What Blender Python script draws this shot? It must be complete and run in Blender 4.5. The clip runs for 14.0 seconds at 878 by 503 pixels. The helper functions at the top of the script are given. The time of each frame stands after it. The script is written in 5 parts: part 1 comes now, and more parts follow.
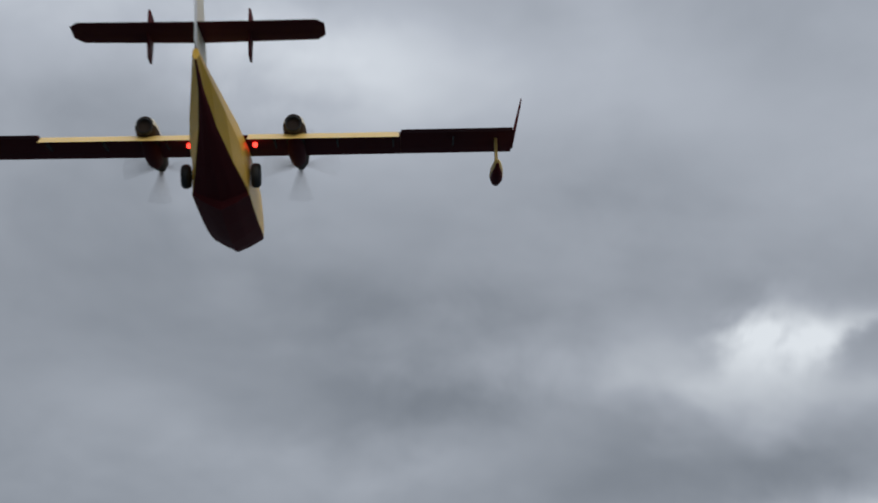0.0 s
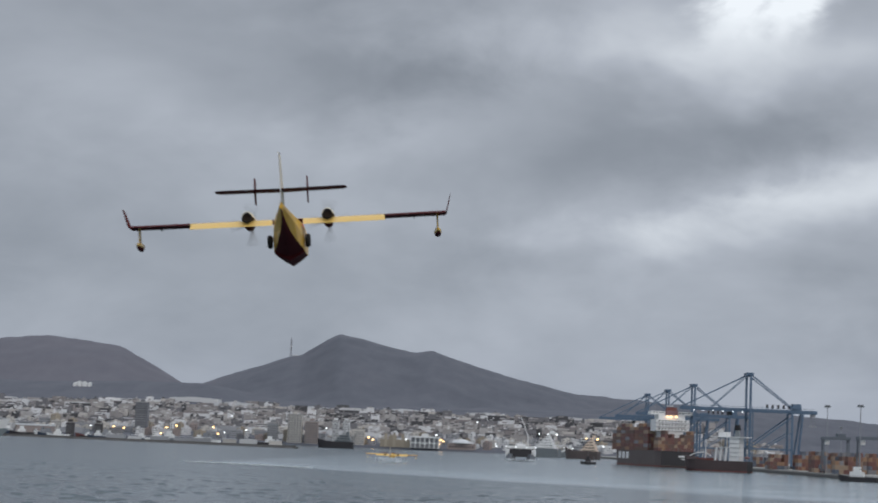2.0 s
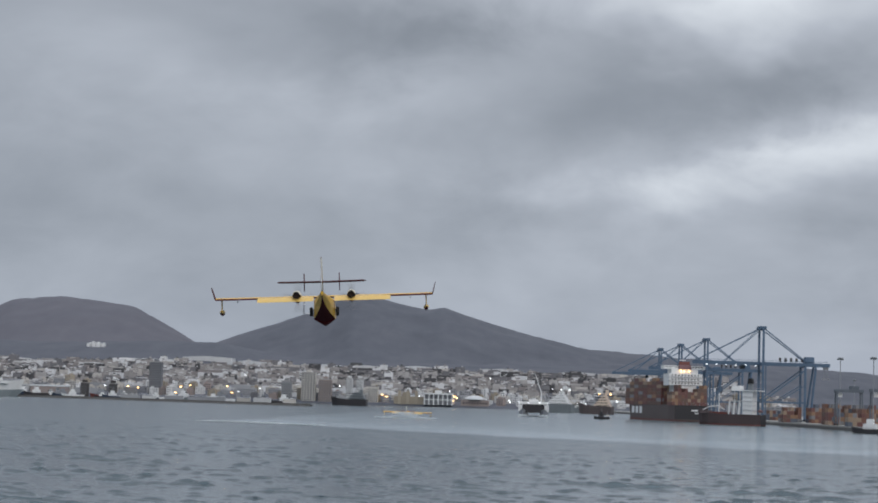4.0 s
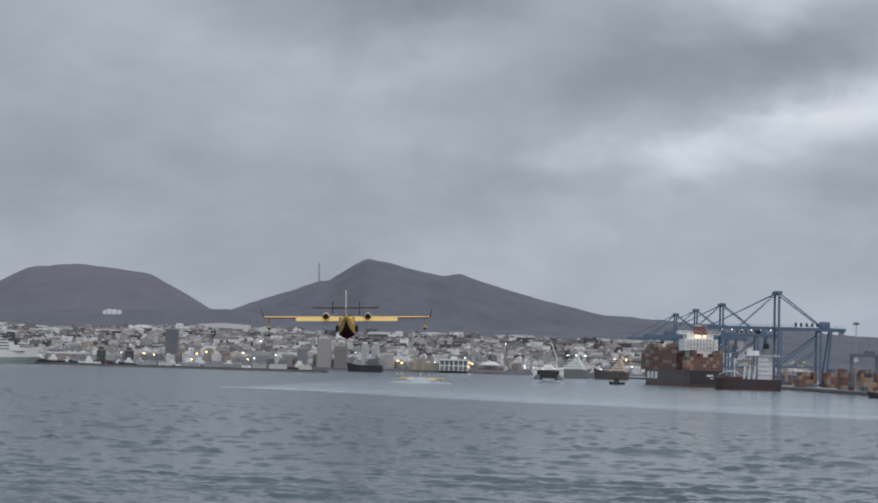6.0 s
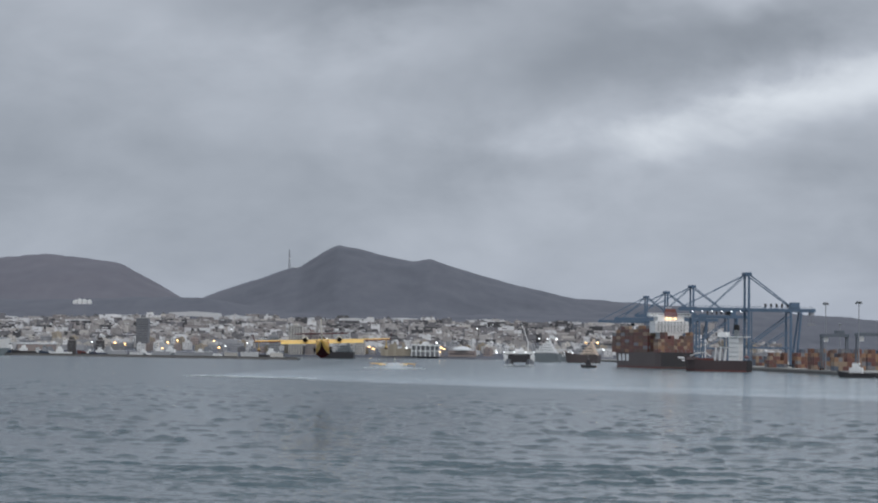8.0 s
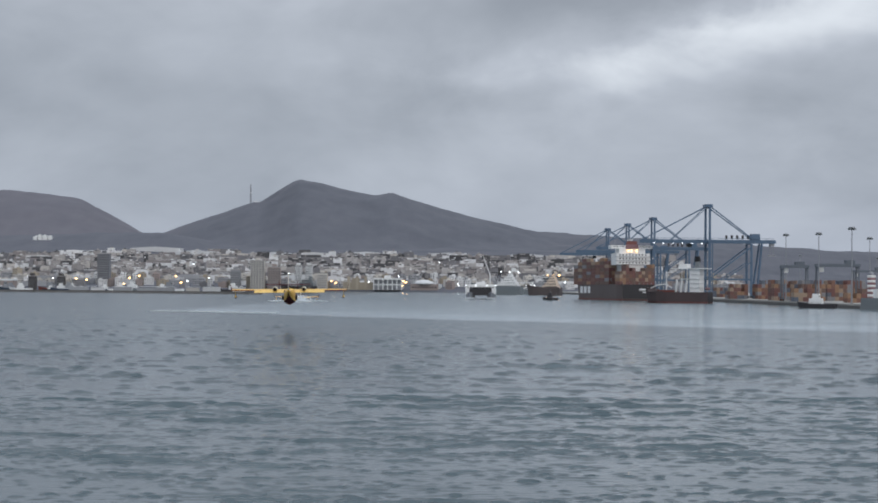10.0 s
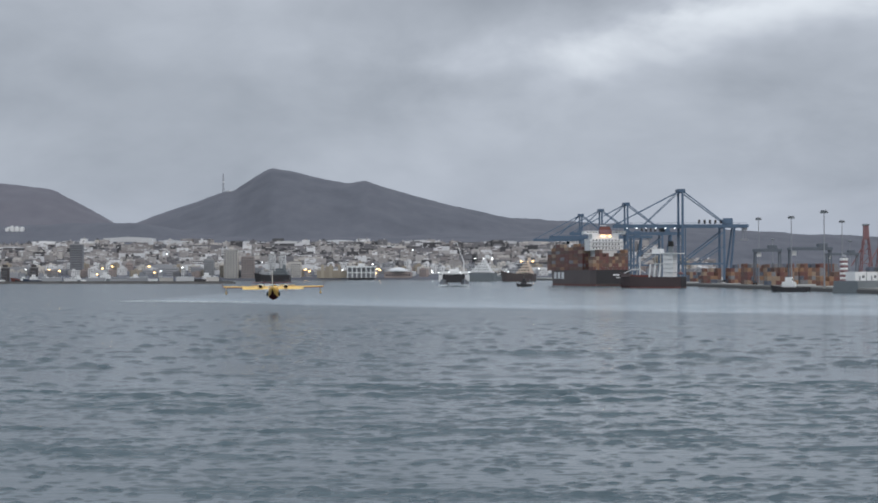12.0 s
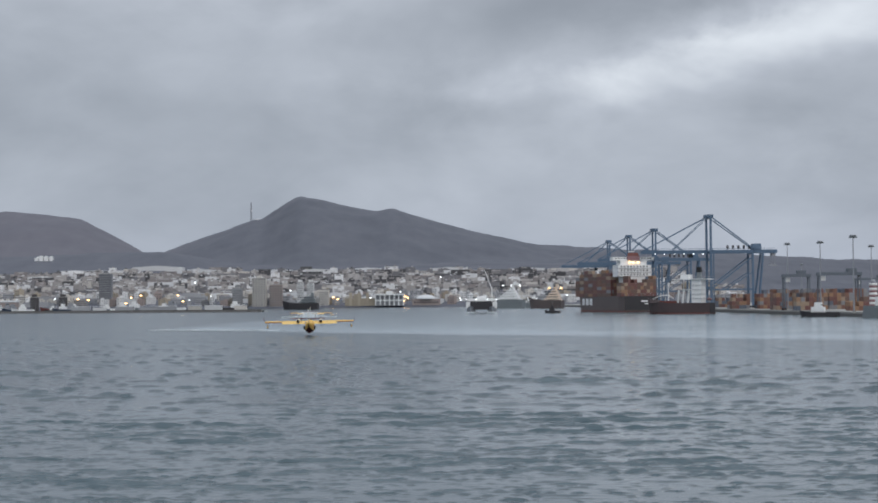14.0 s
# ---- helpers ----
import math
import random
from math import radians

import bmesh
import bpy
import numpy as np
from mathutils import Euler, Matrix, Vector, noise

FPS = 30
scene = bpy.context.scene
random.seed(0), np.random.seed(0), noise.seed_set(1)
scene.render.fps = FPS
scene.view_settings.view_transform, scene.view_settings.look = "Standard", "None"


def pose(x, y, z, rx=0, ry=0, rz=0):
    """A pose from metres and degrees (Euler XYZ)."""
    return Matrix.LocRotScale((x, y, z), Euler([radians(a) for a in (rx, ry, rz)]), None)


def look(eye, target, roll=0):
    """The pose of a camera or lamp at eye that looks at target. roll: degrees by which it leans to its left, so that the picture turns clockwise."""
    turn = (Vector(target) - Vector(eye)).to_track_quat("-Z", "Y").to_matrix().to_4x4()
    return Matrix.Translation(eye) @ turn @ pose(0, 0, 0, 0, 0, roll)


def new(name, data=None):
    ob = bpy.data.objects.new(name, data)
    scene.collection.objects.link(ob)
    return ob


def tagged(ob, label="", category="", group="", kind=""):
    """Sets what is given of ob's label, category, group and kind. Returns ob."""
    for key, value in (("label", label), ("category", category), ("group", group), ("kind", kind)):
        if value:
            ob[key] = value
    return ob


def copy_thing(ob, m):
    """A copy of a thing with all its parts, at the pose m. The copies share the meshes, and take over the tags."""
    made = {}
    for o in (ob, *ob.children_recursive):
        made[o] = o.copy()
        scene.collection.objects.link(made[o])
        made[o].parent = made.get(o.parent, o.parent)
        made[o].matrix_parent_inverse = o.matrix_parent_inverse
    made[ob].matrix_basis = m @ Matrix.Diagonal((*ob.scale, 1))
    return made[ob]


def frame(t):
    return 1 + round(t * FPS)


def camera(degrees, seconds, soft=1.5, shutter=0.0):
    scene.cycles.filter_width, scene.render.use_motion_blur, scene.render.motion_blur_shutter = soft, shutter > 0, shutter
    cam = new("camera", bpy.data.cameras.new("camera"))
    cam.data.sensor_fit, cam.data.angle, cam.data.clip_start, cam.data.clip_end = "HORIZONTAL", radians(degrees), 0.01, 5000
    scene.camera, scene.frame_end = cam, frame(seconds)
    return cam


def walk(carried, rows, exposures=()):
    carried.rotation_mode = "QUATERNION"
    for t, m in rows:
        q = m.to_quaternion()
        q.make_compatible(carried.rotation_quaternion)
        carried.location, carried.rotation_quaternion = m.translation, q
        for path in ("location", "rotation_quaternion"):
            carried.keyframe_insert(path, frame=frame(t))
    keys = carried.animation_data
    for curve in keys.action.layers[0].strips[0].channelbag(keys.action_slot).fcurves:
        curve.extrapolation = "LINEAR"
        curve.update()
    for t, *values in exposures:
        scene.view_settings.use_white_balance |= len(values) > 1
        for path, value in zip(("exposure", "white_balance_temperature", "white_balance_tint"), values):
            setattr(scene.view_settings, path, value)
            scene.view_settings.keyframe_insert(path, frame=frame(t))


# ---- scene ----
EYE = (0.0, 0.0, 11.0)
cam = camera(26.73, 14.0, soft=1.8, shutter=0.5)


def aim(yaw, pitch, roll):
    """A pose at the eye: yaw to the left of +Y, pitch up and roll, in degrees."""
    a, e = radians(yaw), radians(pitch)
    way = Vector((-math.sin(a) * math.cos(e), math.cos(a) * math.cos(e), math.sin(e)))
    return look(EYE, Vector(EYE) + 100 * way, roll)


walk(cam, [(t, aim(*a)) for t, *a in (
    (0.0, 3.30, 16.0, 3.6), (0.5, 3.01, 10.35, 3.6), (0.7, 2.41, 8.78, 3.3), (0.8, 2.03, 8.36, 3.0),
    (1.0, 1.485, 7.598, 2.74), (1.5, 1.228, 6.555, 2.44), (2.0, 2.197, 5.92, 2.35), (2.5, 2.649, 5.652, 2.24),
    (3.0, 2.762, 5.373, 2.02), (3.2, 2.75, 5.25, 1.95), (4.2, 2.45, 4.4, 1.7), (5.3, 2.30, 3.74, 1.41),
    (5.5, 2.38, 3.678, 1.41), (6.0, 2.947, 3.513, 1.57), (6.5, 3.077, 3.204, 1.24), (7.0, 2.975, 3.221, 1.18),
    (7.5, 2.68, 3.407, 1.31), (8.0, 2.015, 3.078, 0.79), (8.2, 1.823, 2.548, 0.46), (8.8, 1.45, 1.75, 0.42),
    (9.6, 1.0, 1.15, 0.4), (10.3, 0.672, 1.015, 0.376), (10.5, 0.563, 1.088, 0.311), (11.0, 0.144, 1.14, 0.013),
    (11.5, -0.01, 0.921, -0.184), (12.0, -0.012, 0.637, -0.2), (12.5, 0.0, 0.46, -0.5), (13.0, 0.369, 0.692, -0.65),
    (13.5, 0.675, 1.211, -0.596), (14.0, 0.846, 1.487, -0.53))],
     [(0.0, -0.32), (0.5, -0.18), (1.2, -0.1), (3.0, 0.0), (8.0, 0.03), (10.3, 0.14), (14.0, 0.14)])

# ---- sky and light ----
SUN_AZ, SUN_EL = 150.0, 38.0     # degrees clockwise from +Y, and above the horizon


def tree_of(owner):
    owner.use_nodes = True
    owner.node_tree.nodes.clear()
    return owner.node_tree


def link_in(tree, node, sockets):
    for key, value in sockets.items():
        if isinstance(value, bpy.types.NodeSocket):
            tree.links.new(value, node.inputs[key])
        else:
            node.inputs[key].default_value = value


def add_node(tree, kind, sockets=None, **settings):
    node = tree.nodes.new(kind)
    if "operation" in settings:
        node.operation = settings["operation"]
    if "data_type" in settings:
        node.data_type = settings["data_type"]
    if "sky_type" in settings:
        node.sky_type, node.sun_disc = settings["sky_type"], False
        node.sun_elevation, node.sun_rotation = settings["sun_elevation"], settings["sun_rotation"]
    link_in(tree, node, sockets or {})
    return node


def sums(tree, operation, a, b=0.0):
    return add_node(tree, "ShaderNodeMath", {0: a, 1: b}, operation=operation).outputs[0]


def fbm(tree, vector, scale, detail=4.0, rough=0.5, distort=0.0):
    return add_node(tree, "ShaderNodeTexNoise", {"Vector": vector, "Scale": scale, "Detail": detail,
                                                 "Roughness": rough, "Distortion": distort}).outputs["Fac"]


def ramp(tree, factor, stops):
    node = add_node(tree, "ShaderNodeValToRGB", {"Fac": factor})
    el = node.color_ramp.elements
    while len(el) < len(stops):
        el.new(0.5)
    for e, (at, colour) in zip(el, stops):
        e.position, e.color = at, (*colour, 1.0)
    return node.outputs["Color"]


def make_sky():
    world = bpy.data.worlds.new("overcast")
    scene.world = world
    t = tree_of(world)
    way = add_node(t, "ShaderNodeTexCoord").outputs["Generated"]
    xyz = add_node(t, "ShaderNodeSeparateXYZ", {0: way}).outputs
    up = sums(t, "MAXIMUM", xyz[2], 0.0)
    flat = sums(t, "ADD", up, 0.45)
    plane_at = add_node(t, "ShaderNodeCombineXYZ", {0: sums(t, "DIVIDE", xyz[0], flat), 1: sums(t, "DIVIDE", xyz[1], flat), 2: 0.3}).outputs[0]
    big = fbm(t, plane_at, 2.5, 5.0, 0.5, 0.3)
    small = fbm(t, plane_at, 8.5, 5.0, 0.55, 0.3)
    az = sums(t, "MULTIPLY", sums(t, "ARCTAN2", xyz[0], xyz[1]), 57.2958)
    el = sums(t, "MULTIPLY", sums(t, "ARCSINE", xyz[2]), 57.2958)
    az = sums(t, "ADD", az, sums(t, "MULTIPLY", sums(t, "SUBTRACT", small, 0.5), 9.0))
    el = sums(t, "ADD", el, sums(t, "MULTIPLY", sums(t, "SUBTRACT", fbm(t, plane_at, 5.5, 4.0), 0.5), 4.0))
    total = sums(t, "ADD", sums(t, "MULTIPLY", sums(t, "SUBTRACT", big, 0.5), 1.45),
                 sums(t, "MULTIPLY", sums(t, "SUBTRACT", small, 0.5), 0.48))
    # cloud banks and breaks: azimuth, elevation, widths, lean, brightness
    for a, e, ra, re, lean, amp in CLOUDS:
        da = sums(t, "SUBTRACT", az, a)
        de = sums(t, "SUBTRACT", sums(t, "SUBTRACT", el, e), sums(t, "MULTIPLY", da, lean))
        q = sums(t, "ADD", sums(t, "POWER", sums(t, "ABSOLUTE", sums(t, "DIVIDE", da, ra)), 2.0),
                 sums(t, "POWER", sums(t, "ABSOLUTE", sums(t, "DIVIDE", de, re)), 2.0))
        total = sums(t, "ADD", total, sums(t, "MULTIPLY", sums(t, "EXPONENT", sums(t, "MULTIPLY", q, -1.0)), amp))
    tone = sums(t, "ADD", sums(t, "MULTIPLY", total, 0.5), 0.435)
    cloud = ramp(t, tone, CLOUD_TONES)
    # thinner, bluer cloud low over the sea
    low = sums(t, "MULTIPLY", sums(t, "EXPONENT", sums(t, "MULTIPLY", up, -16.0)), 0.65)
    cloud = add_node(t, "ShaderNodeMix", {0: low, 6: cloud, 7: (0.365, 0.418, 0.53, 1.0)}, data_type="RGBA").outputs[2]
    # an overcast sky is brighter overhead than at the horizon
    lift = sums(t, "ADD", sums(t, "MULTIPLY", sums(t, "MAXIMUM", sums(t, "SUBTRACT", up, 0.25), 0.0), 2.2), 1.0)
    overcast = add_node(t, "ShaderNodeBackground", {"Color": cloud, "Strength": lift})
    sky = add_node(t, "ShaderNodeTexSky", sky_type="NISHITA", sun_elevation=radians(SUN_EL), sun_rotation=radians(SUN_AZ))
    clear = add_node(t, "ShaderNodeBackground", {"Color": sky.outputs[0], "Strength": 0.004})
    both = add_node(t, "ShaderNodeAddShader", {0: overcast.outputs[0], 1: clear.outputs[0]})
    add_node(t, "ShaderNodeOutputWorld", {"Surface": both.outputs[0]})


CLOUDS = (
    (7.8, 13.8, 1.25, 1.15, 0.25, 1.2), (10.5, 8.0, 5.0, 1.15, 0.15, 0.78), (2.5, 6.9, 5.0, 0.9, 0.12, 0.2),
    (4.5, 10.2, 5.0, 1.3, 0.1, -0.24), (-8.0, 17.0, 3.5, 3.0, 0.0, 0.25), (-7.0, 14.0, 6.0, 2.0, 0.0, -0.3),
    (-6.0, 21.0, 5.0, 2.0, 0.0, 0.7), (9.4, 14.3, 1.3, 0.5, 0.4, 0.55), (-3.0, 5.6, 6.0, 1.2, 0.0, -0.22), (6.0, 19.0, 6.0, 2.6, 0.0, 0.05), (7.5, 11.9, 5.0, 0.9, 0.1, 0.45), (-5.0, 11.3, 5.0, 0.9, 0.0, -0.25), (-3.0, 9.6, 5.0, 1.0, 0.05, 0.22), (-6.0, 11.5, 4.0, 1.6, 0.0, -0.14), (2.5, 21.5, 5.0, 2.5, 0.0, 0.3), (2.0, 12.5, 5.0, 1.2, 0.0, 0.36), (1.0, 4.0, 16.0, 2.0, 0.0, -0.06), (9.5, 3.0, 6.0, 1.7, 0.0, -0.14),
)
CLOUD_TONES = ((0.0, (0.135, 0.152, 0.180)), (0.3, (0.266, 0.292, 0.334)), (0.55, (0.43, 0.464, 0.522)), (1.0, (0.90, 0.95, 1.0)))
make_sky()
sun = new("sun", bpy.data.lights.new("sun", "SUN"))
sun.data.energy, sun.data.angle, sun.data.color = 0.7, radians(30), (1.0, 0.95, 0.88)
a, e = radians(SUN_AZ), radians(SUN_EL)
sun.matrix_world = look((300 * math.sin(a) * math.cos(e), 300 * math.cos(a) * math.cos(e), 300 * math.sin(e)), (0, 0, 0))

# ---- materials ----
SLICK = 595.0     # where the front of the smooth water crosses x = 0


def surface(name, colour, rough=0.6, metal=0.0, grain=1.0, vary=0.18, stain=0.12, bump=0.0, per_object=0.0, emit=None, gloss=0.5):
    """Paint, stone or steel: a base colour with grain and larger stains, in metres."""
    m = bpy.data.materials.new(name)
    t = tree_of(m)
    at = add_node(t, "ShaderNodeTexCoord").outputs["Object"]
    fine, wide = fbm(t, at, 3.0 / grain, 4.0, 0.6), fbm(t, at, 0.35 / grain, 3.0, 0.6)
    shade = sums(t, "ADD", sums(t, "MULTIPLY", sums(t, "SUBTRACT", fine, 0.5), 2 * vary),
                 sums(t, "MULTIPLY", sums(t, "SUBTRACT", wide, 0.5), 2 * stain))
    if per_object:
        lot = add_node(t, "ShaderNodeObjectInfo").outputs["Random"]
        shade = sums(t, "ADD", shade, sums(t, "MULTIPLY", sums(t, "SUBTRACT", lot, 0.5), 2 * per_object))
    tint = add_node(t, "ShaderNodeHueSaturation", {"Value": sums(t, "ADD", shade, 1.0), "Color": (*colour, 1.0)}).outputs[0]
    b = add_node(t, "ShaderNodeBsdfPrincipled", {"Base Color": tint, "Metallic": metal, "Specular IOR Level": gloss,
                 "Roughness": sums(t, "ADD", sums(t, "MULTIPLY", fine, 0.2), rough - 0.1)})
    if bump:
        b_node = add_node(t, "ShaderNodeBump", {"Height": fine, "Strength": 0.5, "Distance": bump})
        t.links.new(b_node.outputs[0], b.inputs["Normal"])
    if emit:
        link_in(t, b, {"Emission Color": (*emit[0], 1.0), "Emission Strength": emit[1]})
    add_node(t, "ShaderNodeOutputMaterial", {"Surface": b.outputs[0]})
    return m


def sea():
    m = bpy.data.materials.new("sea_water")
    t = tree_of(m)
    at = add_node(t, "ShaderNodeTexCoord").outputs["Object"]
    xyz = add_node(t, "ShaderNodeSeparateXYZ", {0: at}).outputs
    stretched = add_node(t, "ShaderNodeMapping", {"Vector": at, "Scale": (0.5, 1.0, 1.0)}).outputs[0]
    ripples = fbm(t, stretched, 3.0, 3.0, 0.6)
    gusts = fbm(t, add_node(t, "ShaderNodeMapping", {"Vector": at, "Scale": (0.006, 0.02, 1.0)}).outputs[0], 1.0, 5.0, 0.6)
    tint = ramp(t, gusts, ((0.3, (0.036, 0.066, 0.079)), (0.7, (0.052, 0.087, 0.102))))
    # metres behind the slanting front where the ruffled water ends and the smooth water begins
    wobble = sums(t, "MULTIPLY", sums(t, "SUBTRACT", fbm(t, add_node(t, "ShaderNodeMapping", {"Vector": at, "Scale": (0.02, 0.008, 1.0)}).outputs[0], 1.0, 4.0, 0.6), 0.5), 60.0)
    behind = sums(t, "ADD", sums(t, "SUBTRACT", sums(t, "ADD", xyz[1], sums(t, "MULTIPLY", xyz[0], 1.2)), SLICK), wobble)
    begin = add_node(t, "ShaderNodeMapRange", {"Value": xyz[0], "From Min": -122.0, "From Max": -104.0}).outputs[0]
    front = add_node(t, "ShaderNodeMapRange", {"Value": behind, "From Min": -14.0, "From Max": 12.0}).outputs[0]
    rear = add_node(t, "ShaderNodeMapRange", {"Value": behind, "From Min": 45.0, "From Max": 110.0, "To Min": 1.0, "To Max": 0.0}).outputs[0]
    streaks = fbm(t, add_node(t, "ShaderNodeMapping", {"Vector": at, "Rotation": (0.0, 0.0, radians(14)), "Scale": (0.006, 0.03, 1.0)}).outputs[0], 1.0, 5.0, 0.62)
    lines = ramp(t, streaks, ((0.40, (0.0, 0.0, 0.0)), (0.60, (1.0, 1.0, 1.0))))
    bright = sums(t, "MULTIPLY", sums(t, "MULTIPLY", front, rear), sums(t, "ADD", sums(t, "MULTIPLY", lines, 0.6), 0.4))
    faint = sums(t, "MULTIPLY", sums(t, "MULTIPLY", front, lines), add_node(t, "ShaderNodeMapRange", {"Value": behind, "From Min": 40.0, "From Max": 620.0, "To Min": 0.75, "To Max": 0.0}).outputs[0])
    # sky sheen of the smooth water, mixed in as a paler base colour
    sky_sheen = sums(t, "MULTIPLY", begin, sums(t, "MINIMUM", sums(t, "ADD", sums(t, "ADD", bright, faint), sums(t, "MULTIPLY", front, 0.3)), 1.0))
    tint = add_node(t, "ShaderNodeMix", {0: sky_sheen, 6: tint, 7: (0.30, 0.365, 0.395, 1.0)}, data_type="RGBA").outputs[2]
    calm = ramp(t, gusts, ((0.40, (0.9, 0.9, 0.9)), (0.58, (0.35, 0.35, 0.35))))
    bump = add_node(t, "ShaderNodeBump", {"Height": ripples, "Strength": calm, "Distance": 0.016})
    # beyond some hundred metres the ripples merge into a rougher sheen
    away = add_node(t, "ShaderNodeMapRange", {"Value": xyz[1], "From Min": 150.0, "From Max": 560.0, "To Min": 0.06, "To Max": 0.15}).outputs[0]
    rough = sums(t, "ADD", sums(t, "MULTIPLY", gusts, 0.06), away)
    b = add_node(t, "ShaderNodeBsdfPrincipled", {"Base Color": tint, "Roughness": rough, "IOR": 1.33, "Normal": bump.outputs[0]})
    add_node(t, "ShaderNodeOutputMaterial", {"Surface": b.outputs[0]})
    return m


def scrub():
    m = bpy.data.materials.new("hazy_hillside")
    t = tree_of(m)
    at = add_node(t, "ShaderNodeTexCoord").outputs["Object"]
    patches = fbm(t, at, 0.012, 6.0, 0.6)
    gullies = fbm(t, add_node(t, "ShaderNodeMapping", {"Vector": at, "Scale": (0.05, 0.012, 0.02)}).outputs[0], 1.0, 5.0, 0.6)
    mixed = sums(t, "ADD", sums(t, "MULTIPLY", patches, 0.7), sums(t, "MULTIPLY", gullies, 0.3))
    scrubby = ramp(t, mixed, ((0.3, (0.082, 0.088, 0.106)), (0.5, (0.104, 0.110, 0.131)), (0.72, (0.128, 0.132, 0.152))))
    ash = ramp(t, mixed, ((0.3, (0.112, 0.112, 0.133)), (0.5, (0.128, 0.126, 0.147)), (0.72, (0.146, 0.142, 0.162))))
    # both tints hold blue distance haze; western cone paler bare ash, rest basalt under scrub
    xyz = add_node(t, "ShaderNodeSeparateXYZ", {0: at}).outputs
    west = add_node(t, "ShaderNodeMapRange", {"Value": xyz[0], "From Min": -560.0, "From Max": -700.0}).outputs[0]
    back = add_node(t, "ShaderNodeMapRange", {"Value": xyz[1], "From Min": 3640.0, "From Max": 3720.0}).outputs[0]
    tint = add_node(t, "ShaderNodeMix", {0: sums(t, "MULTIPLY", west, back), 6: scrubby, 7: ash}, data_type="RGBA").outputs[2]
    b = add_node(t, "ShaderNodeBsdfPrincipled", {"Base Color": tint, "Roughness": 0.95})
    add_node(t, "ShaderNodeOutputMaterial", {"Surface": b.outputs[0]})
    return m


M = dict(
    sea=sea(), hill=scrub(),
    yellow=surface("yellow_paint", (0.80, 0.46, 0.045), 0.4, 0, 0.6, 0.05, 0.08),
    cream=surface("pale_yellow_paint", (0.80, 0.53, 0.15), 0.4, 0, 0.6, 0.05, 0.08),
    red=surface("dark_red_paint", (0.085, 0.011, 0.013), 0.75, 0, 0.6, 0.08, 0.1, gloss=0.12),
    nacelle=surface("brown_nacelle_paint", (0.035, 0.022, 0.015), 0.7, 0, 0.6, 0.1, 0.2, gloss=0.2),
    black=surface("black_rubber_and_soot", (0.012, 0.012, 0.013), 0.7, 0, 0.5),
    ivory=surface("ivory_paint", (0.72, 0.66, 0.50), 0.45, 0, 0.6, 0.05, 0.1),
    white=surface("white_paint", (0.78, 0.78, 0.77), 0.5, 0, 1.5, 0.05, 0.1),
    glass=surface("dark_glass", (0.02, 0.025, 0.03), 0.12, 0, 1.0, 0.02, 0.02),
    pane=surface("grey_window_glass", (0.085, 0.092, 0.105), 0.3, 0, 1.0, 0.05, 0.05, per_object=0.3),
    # crane blue greyed and lightened, with the distance haze in the colour
    crane=surface("blue_crane_paint", (0.088, 0.142, 0.215), 0.6, 0, 2.0, 0.1, 0.15),
    steel=surface("grey_galvanised_steel", (0.30, 0.31, 0.33), 0.5, 0.4, 2.0),
    hull=surface("dark_hull_paint", (0.035, 0.032, 0.035), 0.5, 0, 6.0, 0.1, 0.2),
    rust=surface("red_lead_hull_paint", (0.16, 0.045, 0.035), 0.6, 0, 5.0, 0.12, 0.2),
    concrete=surface("quay_concrete", (0.30, 0.29, 0.27), 0.9, 0, 4.0, 0.12, 0.18),
    rock=surface("breakwater_stone", (0.12, 0.115, 0.11), 0.95, 0, 3.0, 0.3, 0.2),
    redlamp=surface("red_beacon_glass", (0.5, 0.02, 0.02), 0.3, emit=((1.0, 0.03, 0.02), 7.0)),
    warm=surface("warm_lamp", (0.9, 0.7, 0.4), 0.3, emit=((1.0, 0.58, 0.22), 5.0)),
    cool=surface("white_lamp", (0.9, 0.9, 0.9), 0.3, emit=((0.92, 0.96, 1.0), 3.0)),
    foam=surface("sea_foam", (0.70, 0.74, 0.76), 0.7, 0, 1.5, 0.2, 0.2),
)

# ---- mesh helpers ----
def mesh_of(name, bm, materials):
    me = bpy.data.meshes.new(name)
    bm.normal_update()
    bm.to_mesh(me)
    bm.free()
    for m in (materials if isinstance(materials, (list, tuple)) else [materials]):
        me.materials.append(m)
    return me


def part(name, bm, material, parent=None, label=""):
    ob = new(name, mesh_of(name, bm, material) if isinstance(bm, bmesh.types.BMesh) else bm)
    ob.parent = parent
    return tagged(ob, label)


def box(bm, x0, x1, y0, y1, z0, z1, slot=0, taper=0.0):
    v = [bm.verts.new((x, y, z)) for z, k in ((z0, 0.0), (z1, taper))
         for x, y in ((x0 + k, y0 + k), (x1 - k, y0 + k), (x1 - k, y1 - k), (x0 + k, y1 - k))]
    for f in ((3, 2, 1, 0), (4, 5, 6, 7), (0, 1, 5, 4), (1, 2, 6, 5), (2, 3, 7, 6), (3, 0, 4, 7)):
        bm.faces.new([v[i] for i in f]).material_index = slot
    return bm


